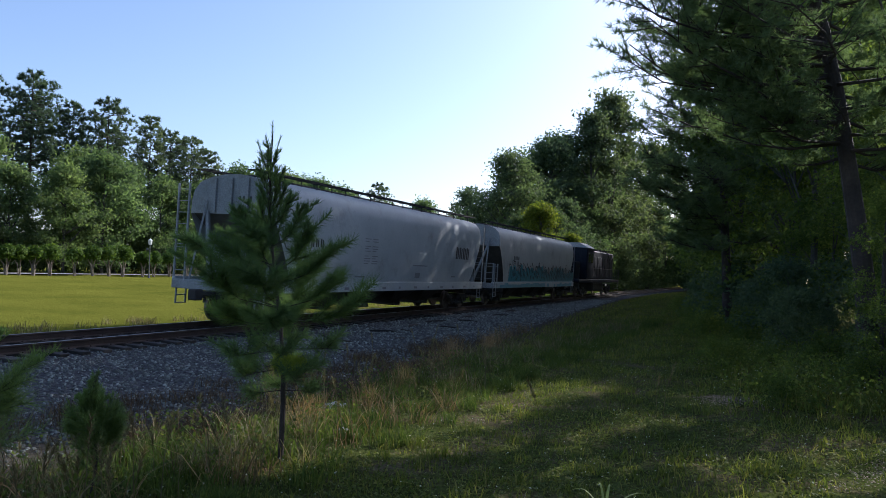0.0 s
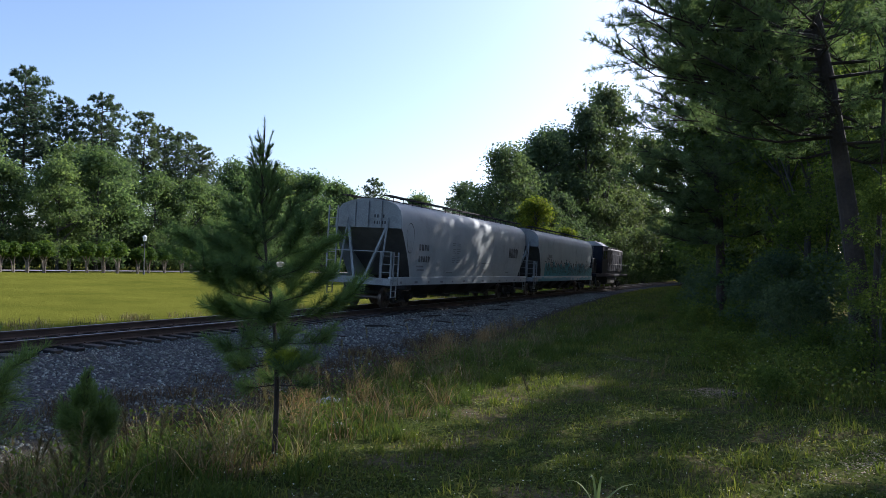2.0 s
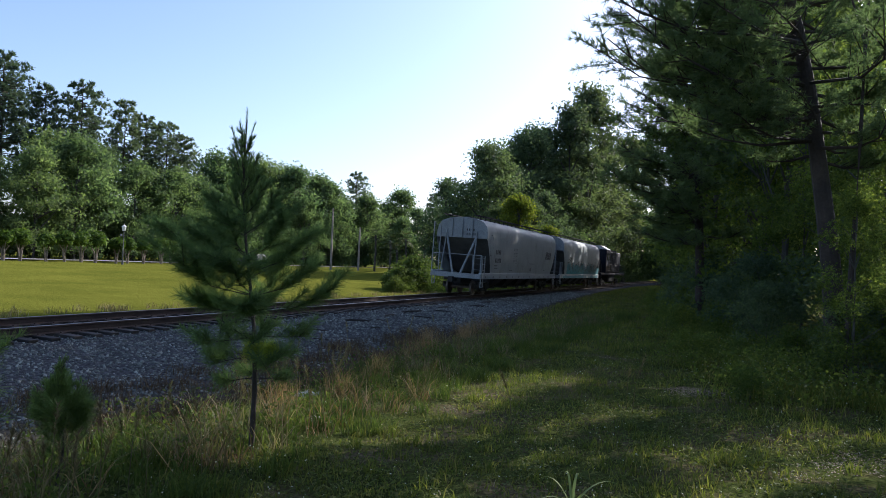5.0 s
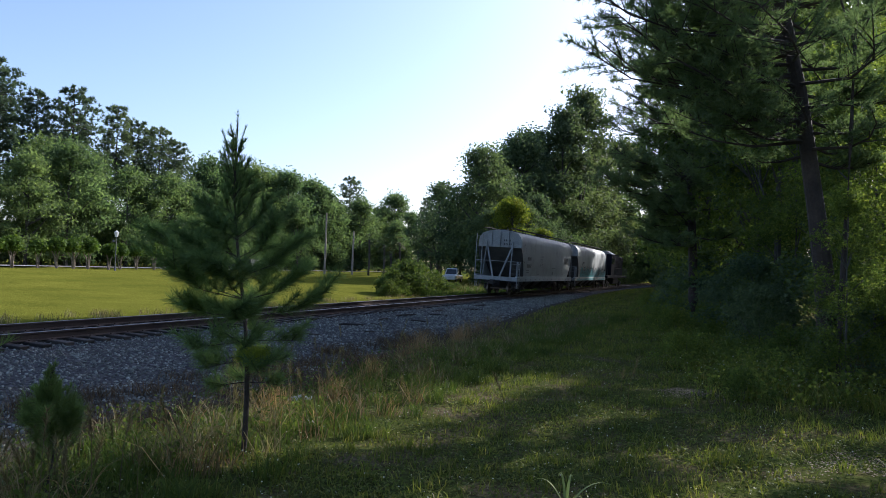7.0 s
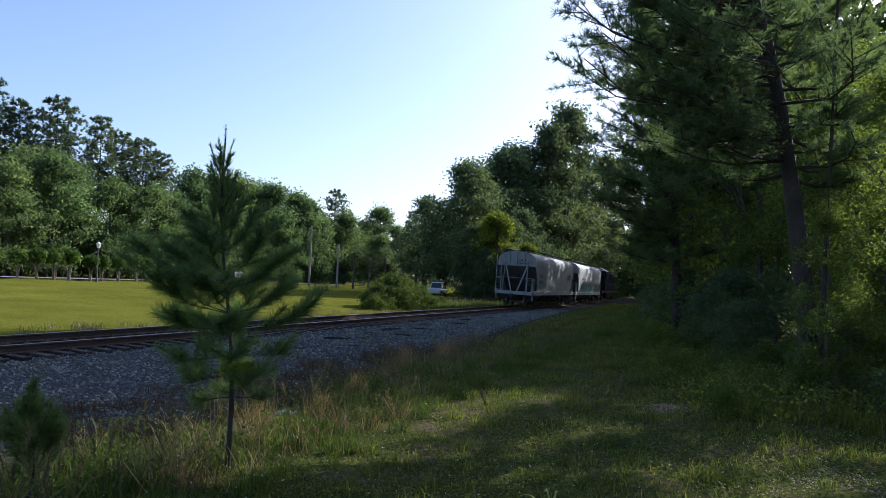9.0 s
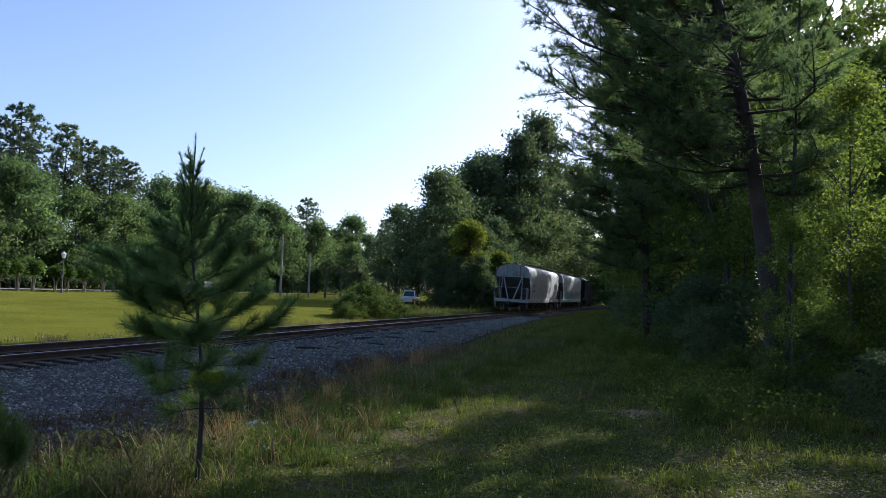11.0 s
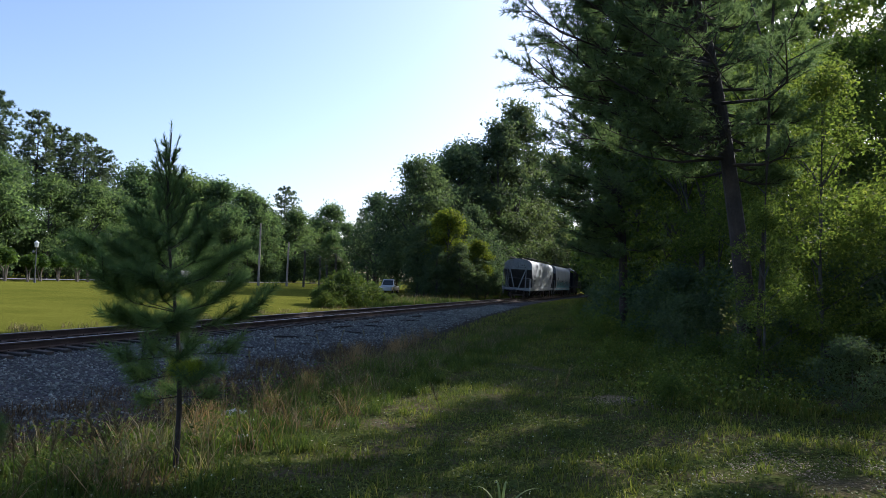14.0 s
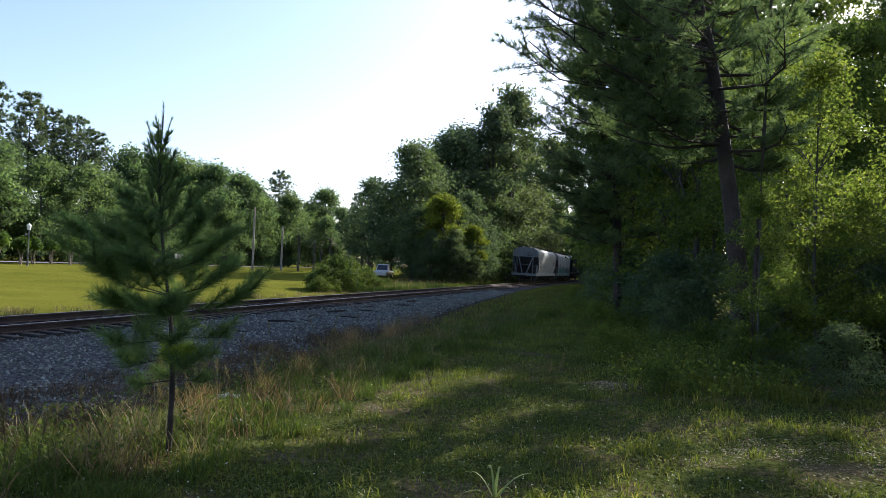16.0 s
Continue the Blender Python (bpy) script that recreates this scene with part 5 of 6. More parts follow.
stuff("grass", blades(26000, verge(26000, 0.2, 8.5, 18, 95), 0.16, 0.02, 0.8), M_BLADE, "green grass on the verge farther along the track", "grass")
stuff("dry_grass", blades(11000, scatter(11000, 8.4, 18, 2, 30, 1.6, 0.8, 0.6, 17.0), 0.055, 0.010, 1.2), M_STRAW, "short dry brown grass in the path", "grass")
stuff("weeds", blades(21000, clustered(21000, scatter(480, 7.9, 10.9, 2, 34, 1.5, 1.2, 0.55, 1.0), 0.09), 0.24, 0.012, 0.8), M_LEAF_BUSH, "tall green weeds between path and ballast", "weeds")
stuff("dry_grass", blades(2900, clustered(2900, scatter(80, 7.9, 10.4, 2, 30, 1.6, 1.1, 0.5, 2.0), 0.07), 0.50, 0.010, 1.2), M_STRAW, "straw-coloured dry grass stalks along the ballast foot", "grass")
stuff("dry_grass", blades(420, clustered(420, scatter(34, 8.4, 10.6, 3.5, 10, 1.0, 1.1, 0.4, 21.0), 0.07), 0.42, 0.010, 1.3), M_SEDGE, "pale arching dry stalks in the weeds", "grass")
stuff("dead_weeds", blades(13000, clustered(13000, scatter(330, 5.4, 8.4, 2, 22, 1.5, 0.9, 0.5, 4.0), 0.17), 0.24, 0.008, 1.3), M_DEAD, "dead brown weed stems on the soil at the ballast foot", "weeds")
stuff("field_weeds", blades(5000, clustered(5000, scatter(160, -6.5, -3.0, 5, 60, 1.0, 2.0, 0.5, 3.0), 0.16), 0.26, 0.012, 0.6), M_STRAW, "pale weeds at the field edge beside the rails", "weeds")
edge_at = np.array([tuple(place(wood_edge(s) - abs(RNG.normal(0, 1.0)) + 0.8, s))[:2] for s in RNG.uniform(11, 45, 650)])
stuff("undergrowth", blades(15000, clustered(15000, edge_at, 0.16), 0.30, 0.014, 0.8), M_BLADE, "weedy green undergrowth along the wood edge", "weeds")


def clover(n, where, size):
    """Low broad leaves close to the ground."""
    z = height(where[:, 0], where[:, 1]) + RNG.uniform(0.005, 0.06, n)
    nrm = unit(n) * 0.5 + np.array([0, 0, 0.8])
    nrm /= np.linalg.norm(nrm, axis=1, keepdims=True)
    return leaf_tris(np.stack([where[:, 0], where[:, 1], z], -1), nrm, size, 1.0)


stuff("clover", clover(70000, scatter(70000, 8.0, 18, 2.5, 24, 1.5, 1.7, 0.4, 11.0), 0.019), M_BLADE, "low clover and broad-leaved weeds in the path grass", "weeds")


def broad_weeds(n, where, low, tall, size):
    """Leaves of broad-leaved weeds at many heights."""
    z = height(where[:, 0], where[:, 1]) + RNG.uniform(low, tall, n)
    nrm = unit(n) * 0.7 + np.array([0, -0.2, 0.6])
    nrm /= np.linalg.norm(nrm, axis=1, keepdims=True)
    return leaf_quads(np.stack([where[:, 0], where[:, 1], z], -1), nrm, size, 1.3)


near_edge = edge_at[across(edge_at[:, 0], edge_at[:, 1])[1] < 26]
stuff("broad_weeds", broad_weeds(9000, clustered(9000, near_edge, 0.22), 0.04, 0.5, 0.026), M_LEAF_WOOD, "broad-leaved weeds at the wood edge, leaves catching the sun", "weeds")
stuff("broad_weeds", broad_weeds(5000, clustered(5000, scatter(300, 7.4, 10.2, 3, 16, 1.3, 1.0, 0.5, 31.0), 0.12), 0.03, 0.35, 0.020), M_LEAF_BUSH, "broad-leaved green weeds at the ballast foot", "weeds")


def flower_heads(n, where, low, tall, size):
    z = height(where[:, 0], where[:, 1]) + RNG.uniform(low, tall, n)
    c = np.stack([where[:, 0], where[:, 1], z], -1)
    nrm = unit(n) * 0.6 + np.array([0, -0.3, 0.8])
    nrm /= np.linalg.norm(nrm, axis=1, keepdims=True)
    return leaf_quads(c, nrm, size, 1.0)


stuff("weed_flowers", flower_heads(2600, clustered(2600, edge_at, 0.3), 0.1, 0.4, 0.010), M_FLOWER, "small pale flower heads in the undergrowth", "flowers")
stuff("weed_flowers", flower_heads(2600, scatter(2600, 7.0, 17, 2, 26, 1.5, 1.0, 0.5, 8.0), 0.04, 0.22, 0.009), M_FLOWER, "small pale flower heads among the path weeds", "flowers")


M_PALEBLADE = leafy("pale broad grass blades", (0.20, 0.25, 0.10), (0.28, 0.33, 0.15), (0.36, 0.40, 0.22), 0.4)


def wide_blades():
    """A clump of broad arching grass blades close to the camera."""
    root = thing("grass_clump", "clump of broad arching grass blades on the path", "grass")
    rnd = random.Random(77)
    for k, (a, h, l) in enumerate(((2.6, 0.30, 0.26), (0.4, 0.26, 0.40), (1.1, 0.34, 0.18), (3.6, 0.18, 0.30), (5.2, 0.22, 0.20), (2.0, 0.38, 0.10))):
        bm = bmesh.new()
        d = Vector((math.cos(a), math.sin(a), 0))
        side = Vector((-d.y, d.x, 0))
        rows = []
        for i in range(9):
            q = i / 8
            c = d * (l * q ** 1.2) + Vector((0, 0, h * math.sin(q * 2.1) / math.sin(1.57)))
            w = 0.011 * (1 - q ** 2) + 0.001
            rows.append((bm.verts.new(c - side * w), bm.verts.new(c + Vector((0, 0, -0.003))), bm.verts.new(c + side * w)))
        for p, q in zip(rows, rows[1:]):
            bm.faces.new((p[0], p[1], q[1], q[0]))
            bm.faces.new((p[1], p[2], q[2], q[1]))
        part("blade", bm, M_PALEBLADE, root)
    return root


grounded(wide_blades(), 1.27, 5.6).scale = (1.1, 1.1, 0.75)


# a tuft of new needles low on the tall sapling, sunlight painted into its colour
def bright_tuft(x, y, z):
    root = thing("pine_shoot", "yellow-green tuft of new pine needles, sunlight in its colour", "pine shoot", at=pose(x, y, z))
    bm = bmesh.new()
    tube(bm, [(-0.02, 0.0, -0.06), (0.03, 0, -0.01), (0.10, -0.02, 0.02)], [0.007, 0.006, 0.004], 5)
    part("twig", bm, M_BARK, root)
    n = 2600
    base = np.stack([RNG.uniform(-0.14, 0.16, n), RNG.normal(0, 0.05, n), RNG.normal(0, 0.025, n)], -1)
    way = unit(n) + np.array([0.3, 0, 0.35])
    way /= np.linalg.norm(way, axis=1, keepdims=True)
    part("needles", quick("needles", *needle_tris(base, way, 0.13, 0.005)), M_NEW_GROWTH_LIT, root)


bright_tuft(-1.66, 7.55, 0.67)


# seeding grass stalks and litter at the ballast foot, pebbles on the path
def stalk(seed):
    rnd = random.Random(seed)
    root = thing("grass_stalk", "tall dry grass stalk with a feathery seed head", "grass stalk", "dry stalks along the ballast foot")
    h = rnd.uniform(0.45, 0.85)
    bend = rnd.uniform(0.05, 0.25)
    bm = bmesh.new()
    tube(bm, [(0, 0, -0.02), (bend * 0.3, 0, h * 0.6), (bend, 0, h)], [0.004, 0.003, 0.002], 4)
    part("stem", bm, M_STRAW, root)
    n = 70
    q = RNG.uniform(0.72, 1.0, n)
    base = np.stack([bend * q ** 2, np.zeros(n), h * q], -1)
    way = unit(n) * 0.6 + np.array([0.2, 0, 0.8])
    way /= np.linalg.norm(way, axis=1, keepdims=True)
    part("seed_head", quick("seed_head", *needle_tris(base, way, 0.06, 0.007)), M_STRAW, root)
    return root


stalk_kinds = [stalk(90 + k) for k in range(5)]
HERE += stalk_kinds
for k, (x, y) in enumerate(np.concatenate([scatter(125, 7.8, 10.6, 2.5, 13, 1.1, 1.3, 0.5, 12.0), scatter(40, 6.8, 9.5, 12, 24, 1.0, 1.3, 0.5, 13.0), scatter(4, 11, 14.5, 7, 12, 1.0, 1.3, 0.5, 14.0)])):
    stand(stalk_kinds[k % 5], float(x), float(y), 0.75 + 0.5 * ((k * 37) % 10) / 10, (k * 137) % 360)


def litter(x, y, size, seed):
    rnd = random.Random(seed)
    bm = bmesh.new()
    bmesh.ops.create_icosphere(bm, subdivisions=3, radius=1)
    for v in bm.verts:
        d = v.co.normalized()
        k = 0.75 + 0.35 * noise.noise(d * 2.3 + Vector((seed, 0, 0))) + 0.22 * noise.noise(d * 6 + Vector((0, seed, 0)))
        v.co = Vector((d.x * 1.25 * k, d.y * 0.7 * k, max(-0.2, d.z * 0.34 * k))) * size
    ob = part("litter", bm, M_PLASTIC)
    ob.matrix_basis = pose(x, y, float(height(x, y)) + size * 0.18, 0, 0, seed * 50)
    tagged(ob, "crumpled white plastic bag lying in the weeds", "litter", "litter by the track")


M_PLASTIC = surface("crumpled white plastic", (0.30, 0.30, 0.295), (0.50, 0.50, 0.49), 0.06, 0.03, 0.35, 0, 0.01)
litter(-1.70, 11.1, 0.24, 1)
litter(-1.28, 9.3, 0.13, 2)


def pebbles(n, x0, y0, rx, ry):
    mid = np.stack([RNG.normal(x0, rx * 0.6, 14), RNG.normal(y0, ry * 0.6, 14)], -1)
    p = mid[RNG.integers(0, 14, n)] + RNG.normal(0, 0.13, (n, 2))
    x, y = p[:, 0], p[:, 1]
    size = RNG.uniform(0.004, 0.013, n)
    c = np.stack([x, y, height(x, y) + size * 0.3], -1)
    base = np.array([[1, 0, 0], [-0.5, 0.9, 0], [-0.5, -0.9, 0], [0, 0, 0.8]])
    v = (base[None] * (1 + RNG.uniform(-0.3, 0.3, (n, 4, 3)))) * size[:, None, None] + c[:, None]
    f = (np.array([[0, 1, 3], [1, 2, 3], [2, 0, 3]])[None] + (np.arange(n) * 4)[:, None, None]).reshape(-1, 3)
    return v.reshape(-1, 3), f


M_PEBBLE = surface("pale path gravel", (0.15, 0.115, 0.07), (0.25, 0.195, 0.125), 0.3, 0.02, 0.85, 0, 0.002, "island")
stuff("path_gravel", pebbles(1300, 4.5, 11.2, 0.6, 0.5), M_PEBBLE, "pale gravel patch worn in the path", "gravel")
stuff("path_gravel", pebbles(1300, 4.9, 7.0, 1.0, 0.5), M_PEBBLE, "pale sandy gravel patch at the path edge", "gravel")

# ---------------------------------------------------------------- road, myrtles and lamp behind the field
def road_strip():
    us, ss = np.linspace(-56.5, -50.5, 3), np.linspace(-60, 160, 45)
    U, S = np.meshgrid(us, ss, indexing="ij")
    x, y = AX.x * (U0 + U) + FW.x * S, AX.y * (U0 + U) + FW.y * S
    v = np.stack([x, y, np.full_like(x, 0.56)], -1).reshape(-1, 3)
    a = np.arange(v.shape[0]).reshape(3, len(ss))
    f = np.stack([a[:-1, :-1], a[1:, :-1], a[1:, 1:], a[:-1, 1:]], -1).reshape(-1, 4)
    tagged(part("road", quick("road", v, f), M_ROAD), "pale sunlit road behind the row of small trees", "road", kind="structure")


road_strip()


def crape_myrtle(seed):
    rnd = random.Random(seed)
    root = thing("crape_myrtle", "crape myrtle with bare pale stems and a clipped leafy top", "small tree", "crape myrtles along the field")
    tops = []
    for k in range(rnd.randint(3, 4)):
        bm = bmesh.new()
        a = k * 1.7 + rnd.uniform(-0.3, 0.3)
        r = rnd.uniform(0.35, 0.75)
        end = (math.cos(a) * r, math.sin(a) * r, rnd.uniform(1.7, 2.1))
        tube(bm, [(math.cos(a) * 0.08, math.sin(a) * 0.08, -0.1), (end[0] * 0.35 + 0.05, end[1] * 0.35, 1.1), end], [0.075, 0.06, 0.04], 7)
        part("stem", bm, M_BARK_PALE, root)
        tops.append((end[0], end[1], end[2] + 0.40, 0.62, 0.60))
    tops.append((0, 0, 2.6, 0.8, 0.6))
    c, d = lump_cloud(tops, 900, 0.3)
    nrm = d * 0.5 + unit(len(c)) * 0.7 + np.array([0, 0, 0.5])
    nrm /= np.linalg.norm(nrm, axis=1, keepdims=True)
    part("crown", quick("crown", *leaf_quads(c, nrm, 0.11)), M_MYRTLE, root)
    return root


def myrtle_row():
    kinds = [crape_myrtle(60 + k) for k in range(4)]
    rnd = random.Random(61)
    s, i = 27.0, 0
    while s < 68:
        p = place(-47.4 + rnd.uniform(-0.3, 0.3), s)
        stand(kinds[i % 4], p.x, p.y, rnd.uniform(0.88, 1.08), rnd.uniform(0, 360))
        s += rnd.choice((1.35, 1.7, 1.9, 2.6))
        i += 1
    HERE.extend(kinds)


myrtle_row()
M_IRON = surface("dark grey painted metal", (0.10, 0.10, 0.11), (0.16, 0.16, 0.17), 0.4, 0.03, 0.5, 0.3, 0.001)
M_GLOBE = surface("white lantern glass", (0.75, 0.75, 0.72), (0.85, 0.85, 0.82), 0.2, 0.03, 0.25, 0, 0)
M_POLE = surface("weathered grey pole wood", (0.22, 0.19, 0.16), (0.36, 0.32, 0.28), 0.5, 0.03, 0.85, 0, 0.004)


def street_lamp(x, y, tall):
    z = float(height(x, y))
    root = thing("street_lamp", "street lamp with white lantern on a slim grey post", "street lamp", at=pose(x, y, z))
    bm = bmesh.new()
    rod(bm, (0, 0, 0), (0, 0, 0.5), 0.11, 0.08, 10)
    rod(bm, (0, 0, 0.5), (0, 0, tall - 0.65), 0.055, 0.045, 10)
    part("post", bm, M_IRON, root)
    bm = bmesh.new()
    rod(bm, (0, 0, tall - 0.65), (0, 0, tall - 0.2), 0.16, 0.24, 8)
    part("lantern", bm, M_GLOBE, root)
    bm = bmesh.new()
    rod(bm, (0, 0, tall - 0.2), (0, 0, tall - 0.02), 0.27, 0.06, 8)
    rod(bm, (0, 0, tall - 0.02), (0, 0, tall + 0.08), 0.03, 0.01, 6)
    part("cap", bm, M_GLOBE, root)
    bm = bmesh.new()
    box(bm, -0.28, 0.0, -0.02, 0.02, tall - 1.15, tall - 1.11)
    box(bm, -0.36, -0.2, -0.06, 0.06, tall - 1.2, tall - 0.98, 0.02)
    part("bracket", bm, M_IRON, root)


street_lamp(-30.85, 74.1, 4.15)


def utility_pole(x, y, tall, tilt):
    root = thing("utility_pole", "weathered grey wooden utility pole", "pole", "poles at the field end", at=pose(x, y, float(height(x, y)), 0, tilt))
    bm = bmesh.new()
    tube(bm, [(0, 0, -0.3), (0, 0, tall * 0.5), (0, 0, tall)], [0.17, 0.14, 0.11], 10)
    part("pole", bm, M_POLE, root)
    bm = bmesh.new()
    box(bm, -0.06, 0.06, -0.09, -0.15, tall - 1.1, tall - 0.7, 0.01)
    part("fitting", bm, M_IRON, root)


utility_pole(-13.2, 104.2, 9.0, 0.0)
utility_pole(-9.5, 107.6, 6.6, 0.6)


# palmettos in the far trees
def palmetto(seed, tall):
    rnd = random.Random(seed)
    root = thing("palmetto", "cabbage palmetto with grey trunk and drooping fronds", "palm")
    bm = bmesh.new()
    tube(bm, [(0, 0, -0.2), (0.1, 0, tall * 0.5), (0, 0, tall)], [0.19, 0.16, 0.18], 9)
    part("trunk", bm, M_BARK_GREY, root)
    n = 34
    vs, fs = [], []
    for i in range(n):
        a, e = rnd.uniform(0, math.tau), rnd.uniform(-0.7, 1.2)
        d = Vector((math.cos(a) * math.cos(e), math.sin(a) * math.cos(e), math.sin(e)))
        hub = Vector((0, 0, tall)) + d * 0.8
        side = d.cross(Vector((0, 0, 1))).normalized()
        for k in range(9):
            b = (k - 4) * 0.24
            w = (d * math.cos(b) + side * math.sin(b)).normalized()
            tip = hub + w * 0.85 + Vector((0, 0, -0.28 - 0.1 * abs(b)))
            q = len(vs)
            vs += [hub - side * 0.03, hub + side * 0.03, tip]
            fs.append((q, q + 1, q + 2))
    part("fronds", quick("fronds", [tuple(v) for v in vs], fs), M_PALM, root)
    return root


for k, (x, y, tall) in enumerate(((-4.6, 104, 4.6), (-2.4, 106, 5.2), (-7.2, 110, 5.6), (0.4, 108, 4.2), (-3.4, 98, 3.4))):
    grounded(palmetto(80 + k, tall), x, y)

# the bush and rough grass beyond the track
far_shrub = broadleaf("shrub", "dark leafy undergrowth shrub below the far trees", 4.6, 3.0, 0.1, 1150, 0.19, 0.05, M_LEAF_OAK, M_BARK_GREY, 72, 22, "shrub")
HERE.append(far_shrub)
shrub_turn = random.Random(73)
for u, s0, s1, step in ((-63.5, 40, 150, 4.2), (-71, 42, 150, 5.0), (-9.5, 76, 150, 4.5), (-5.6, 112, 190, 5.0), (6.4, 112, 190, 5.0)):
    s = s0
    while s < s1:
        p = place(u + shrub_turn.uniform(-1, 1), s)
        stand(far_shrub, p.x, p.y, shrub_turn.uniform(0.7, 1.1), shrub_turn.uniform(0, 360), 0.1)
        s += step * shrub_turn.uniform(0.8, 1.2)
for x, y, size in ((-38, 122, 1.2), (-33, 126, 1.1), (-28, 131, 1.2), (-23, 136, 1.0), (-17, 141, 1.2), (-12, 144, 1.0), (-7, 148, 1.2), (-2, 146, 1.1), (3, 138, 1.2), (7, 128, 1.0)):
    stand(far_shrub, x, y, size, x * 50, 0.1)
for u in (-4, -1, 2, 5, 8):
    p = place(u, 168 + abs(u))
    stand(far_shrub, p.x, p.y, 1.3, u * 40, 0.1)
verge_bush = broadleaf("shrub", "sprawling green bush with sunlit top beside the track", 2.2, 2.0, 0.1, 6500, 0.06, 0.03, M_LEAF_BUSH, M_BARK_GREY, 71, 34, "shrub")
HERE.append(verge_bush)
for u, s, size, turn in ((-7.6, 46.3, 0.8, 0), (-7.3, 48.3, 1.12, 70), (-7.4, 50.4, 1.05, 150), (-6.8, 52.3, 0.8, 220), (-8.6, 49, 0.95, 300), (-6.5, 54.5, 0.42, 30), (-6.6, 57, 0.4, 90), (-7.0, 44.6, 0.5, 200)):
    p = place(u, s)
    stand(verge_bush, p.x, p.y, size, turn, 0.05)
stuff("rough_grass", blades(16000, scatter(16000, -9.0, -3.2, 47, 100, 1.0, 2.0, 0.5, 5.0), 0.50, 0.035, 0.6), M_LEAF_BUSH, "tall rough grass between the field and the rails", "grass")
stuff("rough_straw", blades(1500, scatter(1500, -9.5, -3.6, 52, 92, 1.0, 2.5, 0.6, 6.0), 0.80, 0.035, 0.5), M_STRAW, "tan seeding grass beside the far track", "grass")
sedge_at = np.array([tuple(place(u, s_))[:2] for u, s_ in ((7.3, 20.4), (7.1, 20.9), (7.4, 19.9), (7.0, 18.2), (7.3, 17.4), (7.6, 16.6), (6.9, 22.3), (6.7, 24), (6.5, 26), (8.2, 14.5), (8.6, 12.0), (9.2, 9.6), (9.0, 8.4))])
stuff("broomsedge", blades(1700, clustered(1700, sedge_at, 0.13), 0.55, 0.006, 0.7), M_SEDGE, "reddish-brown broomsedge tufts along the ballast foot", "grass")

# ---------------------------------------------------------------- parked vehicles
M_WHITE = surface("white car paint", (0.50, 0.51, 0.52), (0.60, 0.60, 0.60), 1.0, 0.05, 0.25, 0, 0)
M_SILVER = surface("silver car paint", (0.13, 0.135, 0.14), (0.18, 0.185, 0.19), 1.0, 0.05, 0.25, 0.4, 0)
M_DARKCAR = surface("dark car paint", (0.03, 0.03, 0.035), (0.05, 0.05, 0.055), 1.0, 0.05, 0.25, 0.2, 0)
M_GLASS = surface("dark window glass", (0.03, 0.035, 0.04), (0.04, 0.045, 0.05), 0.5, 0.05, 0.08, 0, 0)
M_TYRE = surface("tyre rubber", (0.015, 0.015, 0.015), (0.03, 0.03, 0.03), 0.2, 0.02, 0.85, 0, 0.002)
M_CHROME = surface("wheel alloy", (0.45, 0.45, 0.46), (0.55, 0.55, 0.56), 0.2, 0.02, 0.3, 0.9, 0)


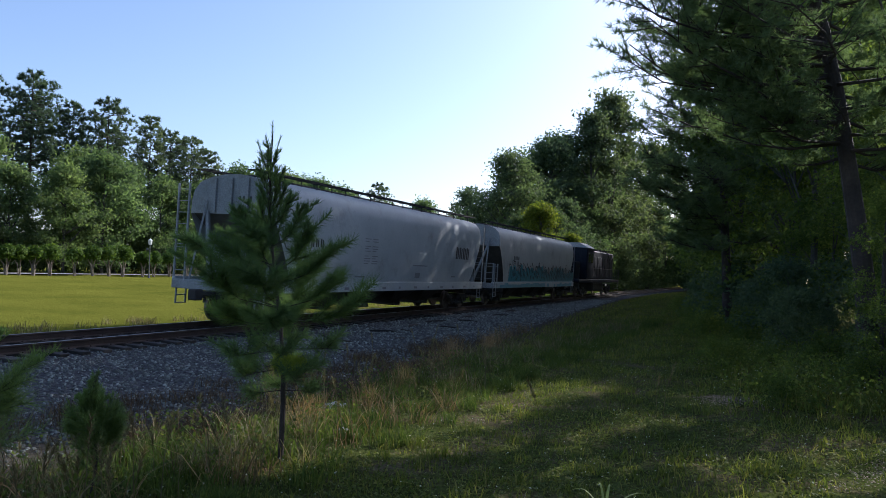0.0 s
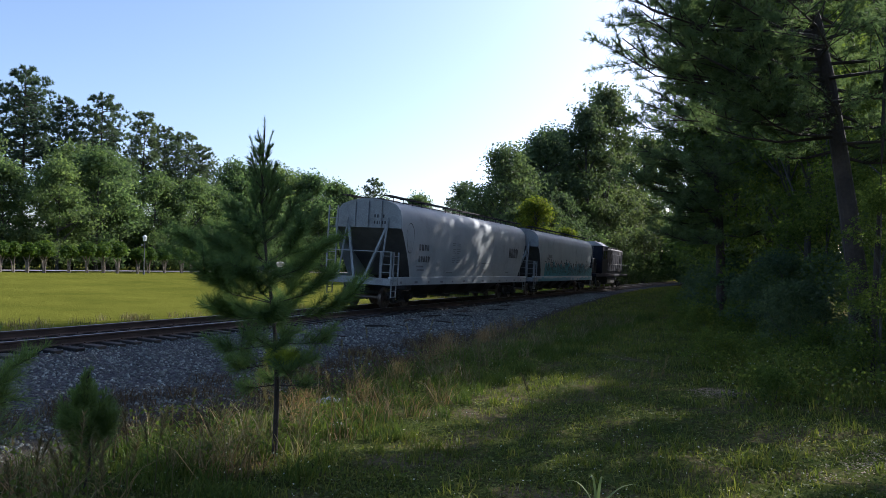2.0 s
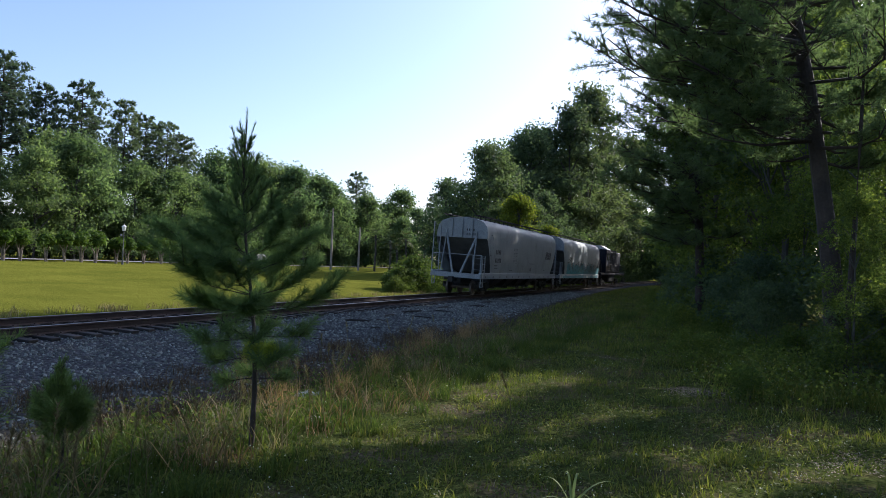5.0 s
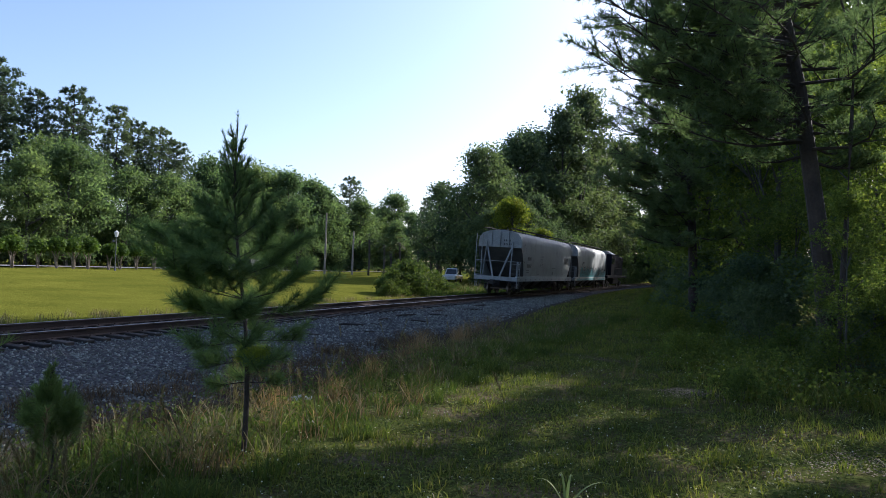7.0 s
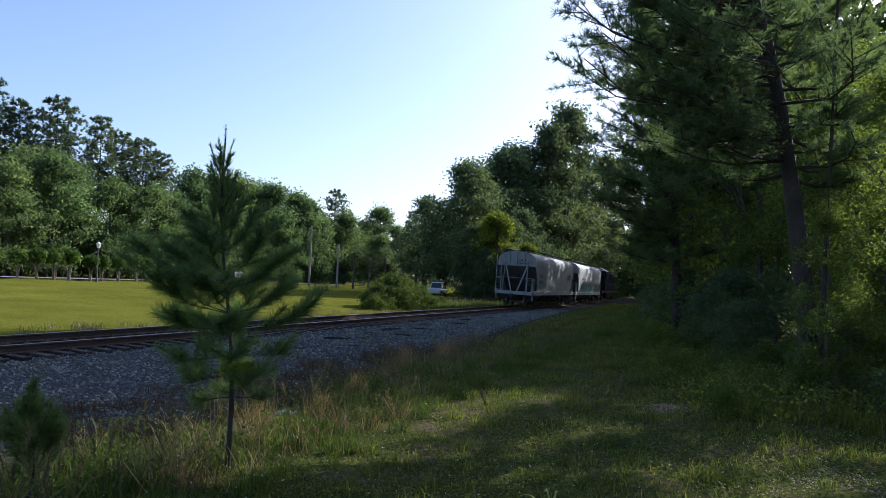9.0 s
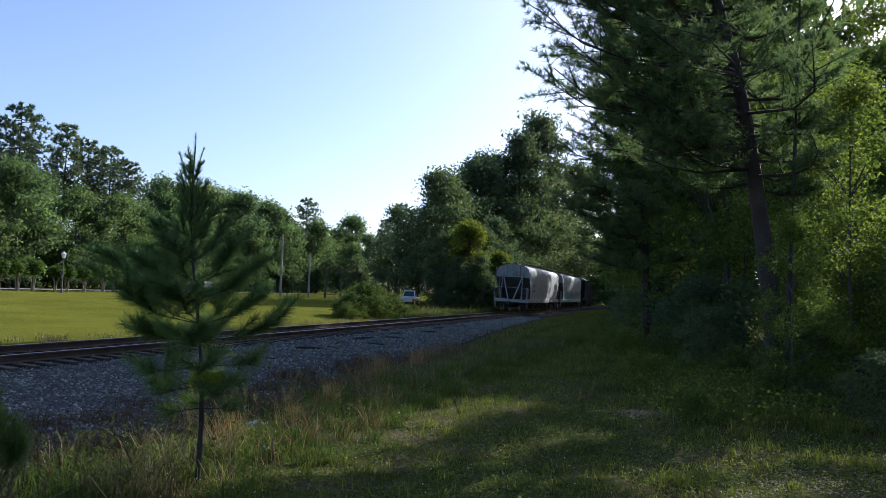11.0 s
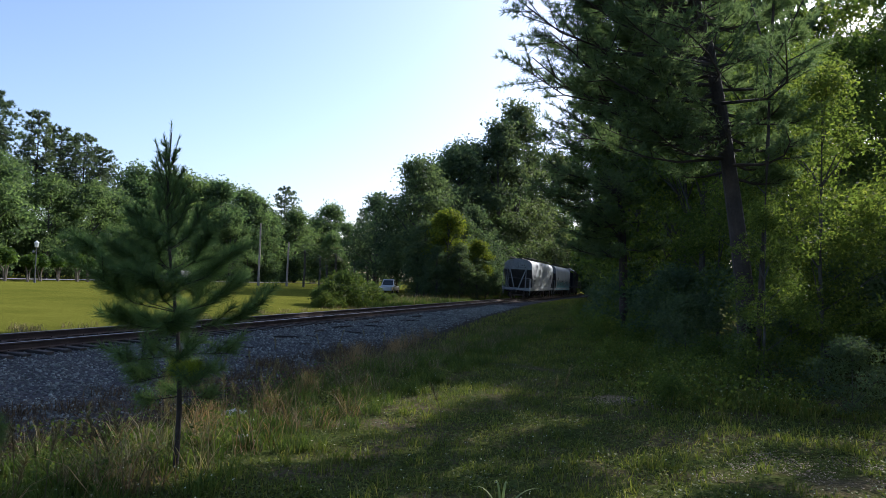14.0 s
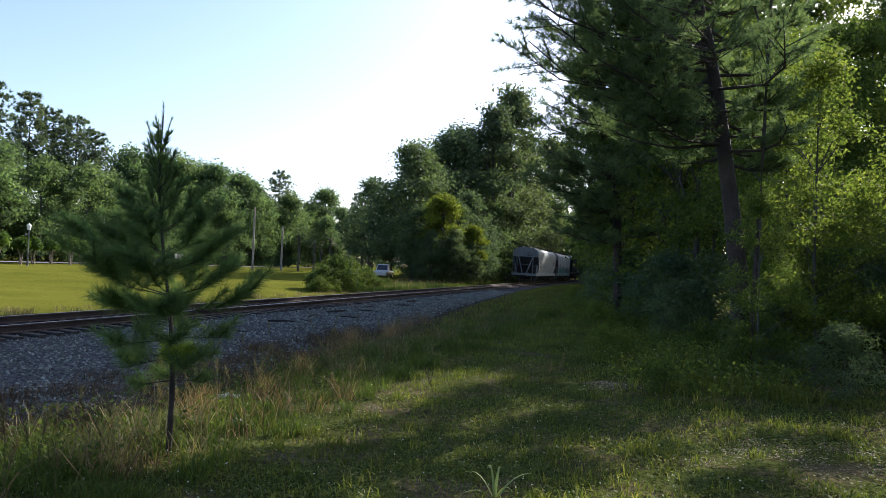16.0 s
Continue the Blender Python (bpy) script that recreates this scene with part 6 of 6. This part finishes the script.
def parked_car(name, label, paint, x, y, turn, length=4.6, tall=1.75, pickup=False):
    root = thing(name, label, "car", at=pose(x, y, float(height(x, y)) + 0.02, 0, 0, turn))
    w, l = 0.92, length / 2
    bm = bmesh.new()
    box(bm, -w, w, -l, l, 0.32, 0.95, 0.10)
    part("body", bm, paint, root)
    bm = bmesh.new()
    y0, y1 = (-0.4, l * 0.42) if pickup else (-l * 0.92, l * 0.36)
    low = [bm.verts.new(p) for p in ((-w * 0.95, y0, 0.94), (w * 0.95, y0, 0.94), (w * 0.95, y1, 0.94), (-w * 0.95, y1, 0.94))]
    top = [bm.verts.new(p) for p in ((-w * 0.76, y0 + 0.25, tall), (w * 0.76, y0 + 0.25, tall), (w * 0.76, y1 - 0.65, tall), (-w * 0.76, y1 - 0.65, tall))]
    for k in range(4):
        bm.faces.new((low[k], low[(k + 1) % 4], top[(k + 1) % 4], top[k]))
    bm.faces.new(top)
    cabin = part("cabin", bm, paint, root)
    for sgn, yy, dy in ((1, y1, -0.65), (-1, y0, 0.25)):
        bm = bmesh.new()
        f = lambda q, k: (k * w * (0.95 - 0.19 * q) * 0.86, yy + dy * q + sgn * 0.012, 0.94 + (tall - 0.94) * q)
        bm.faces.new([bm.verts.new(f(q, k)) for q, k in ((0.14, -1), (0.14, 1), (0.86, 1), (0.86, -1))])
        part("windscreen", bm, M_GLASS, cabin)
    for sgn in (-1, 1):
        bm = bmesh.new()
        f = lambda q, yy: (sgn * (w * (0.95 - 0.19 * q) + 0.012), yy, 0.94 + (tall - 0.94) * q)
        bm.faces.new([bm.verts.new(f(q, yy)) for q, yy in ((0.14, y0 + 0.2), (0.14, y1 - 0.3), (0.84, y1 - 0.65), (0.84, y0 + 0.35))])
        part("side_window", bm, M_GLASS, cabin)
    for sx in (-1, 1):
        for sy in (-1, 1):
            bm = bmesh.new()
            rod(bm, (sx * (w - 0.2), sy * l * 0.62, 0.33), (sx * (w + 0.01), sy * l * 0.62, 0.33), 0.33, None, 16)
            wh = part("wheel", bm, M_TYRE, root)
            bm = bmesh.new()
            rod(bm, (sx * (w + 0.005), sy * l * 0.62, 0.33), (sx * (w + 0.02), sy * l * 0.62, 0.33), 0.2, None, 12)
            part("rim", bm, M_CHROME, wh)
        for sy in (-1, 1):
            bm = bmesh.new()
            box(bm, sx * 0.7 - 0.14, sx * 0.7 + 0.14, sy * l - 0.03, sy * l + 0.015, 0.66, 0.82, 0.01)
            part("headlight" if sy > 0 else "tail_light", bm, M_GLOBE if sy > 0 else M_GLASS, root)


parked_car("parked_pickup", "white pickup truck parked beyond the bushes", M_WHITE, 5.1, 95.0, 165, 5.0, 1.85, True)
parked_car("parked_car", "silver car parked under the far trees", M_SILVER, -23.4, 98.0, 60, 4.6, 1.6)
parked_car("parked_car", "dark car parked under the far trees", M_DARKCAR, -21.0, 99.5, 60, 4.5, 1.5)

for root in HERE:                                  # the patterns stand where no copy does
    for o in (*root.children_recursive, root):
        bpy.data.objects.remove(o)


def motions():
    """The train draws away along the track; its wheels roll."""
    def run(t):
        return 25.32 + 4.304 * t + 0.00593 * t * t
    lean = pose(0, 0, 0, 0, CANT, TURN)
    times = [i * 0.5 for i in range(33)]
    # the locomotive backs: its cab is next to the cars
    for car, ahead, turned in ((hopper_rear, 0, 0), (hopper_front, COUPLED, 0), (engine, 2 * COUPLED, 180)):
        walk(car, [(t, Matrix.Translation(place(0, run(t) + ahead)) @ lean @ pose(0, 0, 0, 0, 0, turned)) for t in times])
    steps = [i * 0.1 for i in range(161)]
    for wheel, x, y, r in WHEELS:
        way = 1 if wheel.parent == engine else -1
        walk(wheel, [(t, pose(x, y, r, way * math.degrees((run(t) - run(0)) / r))) for t in steps])


motions()
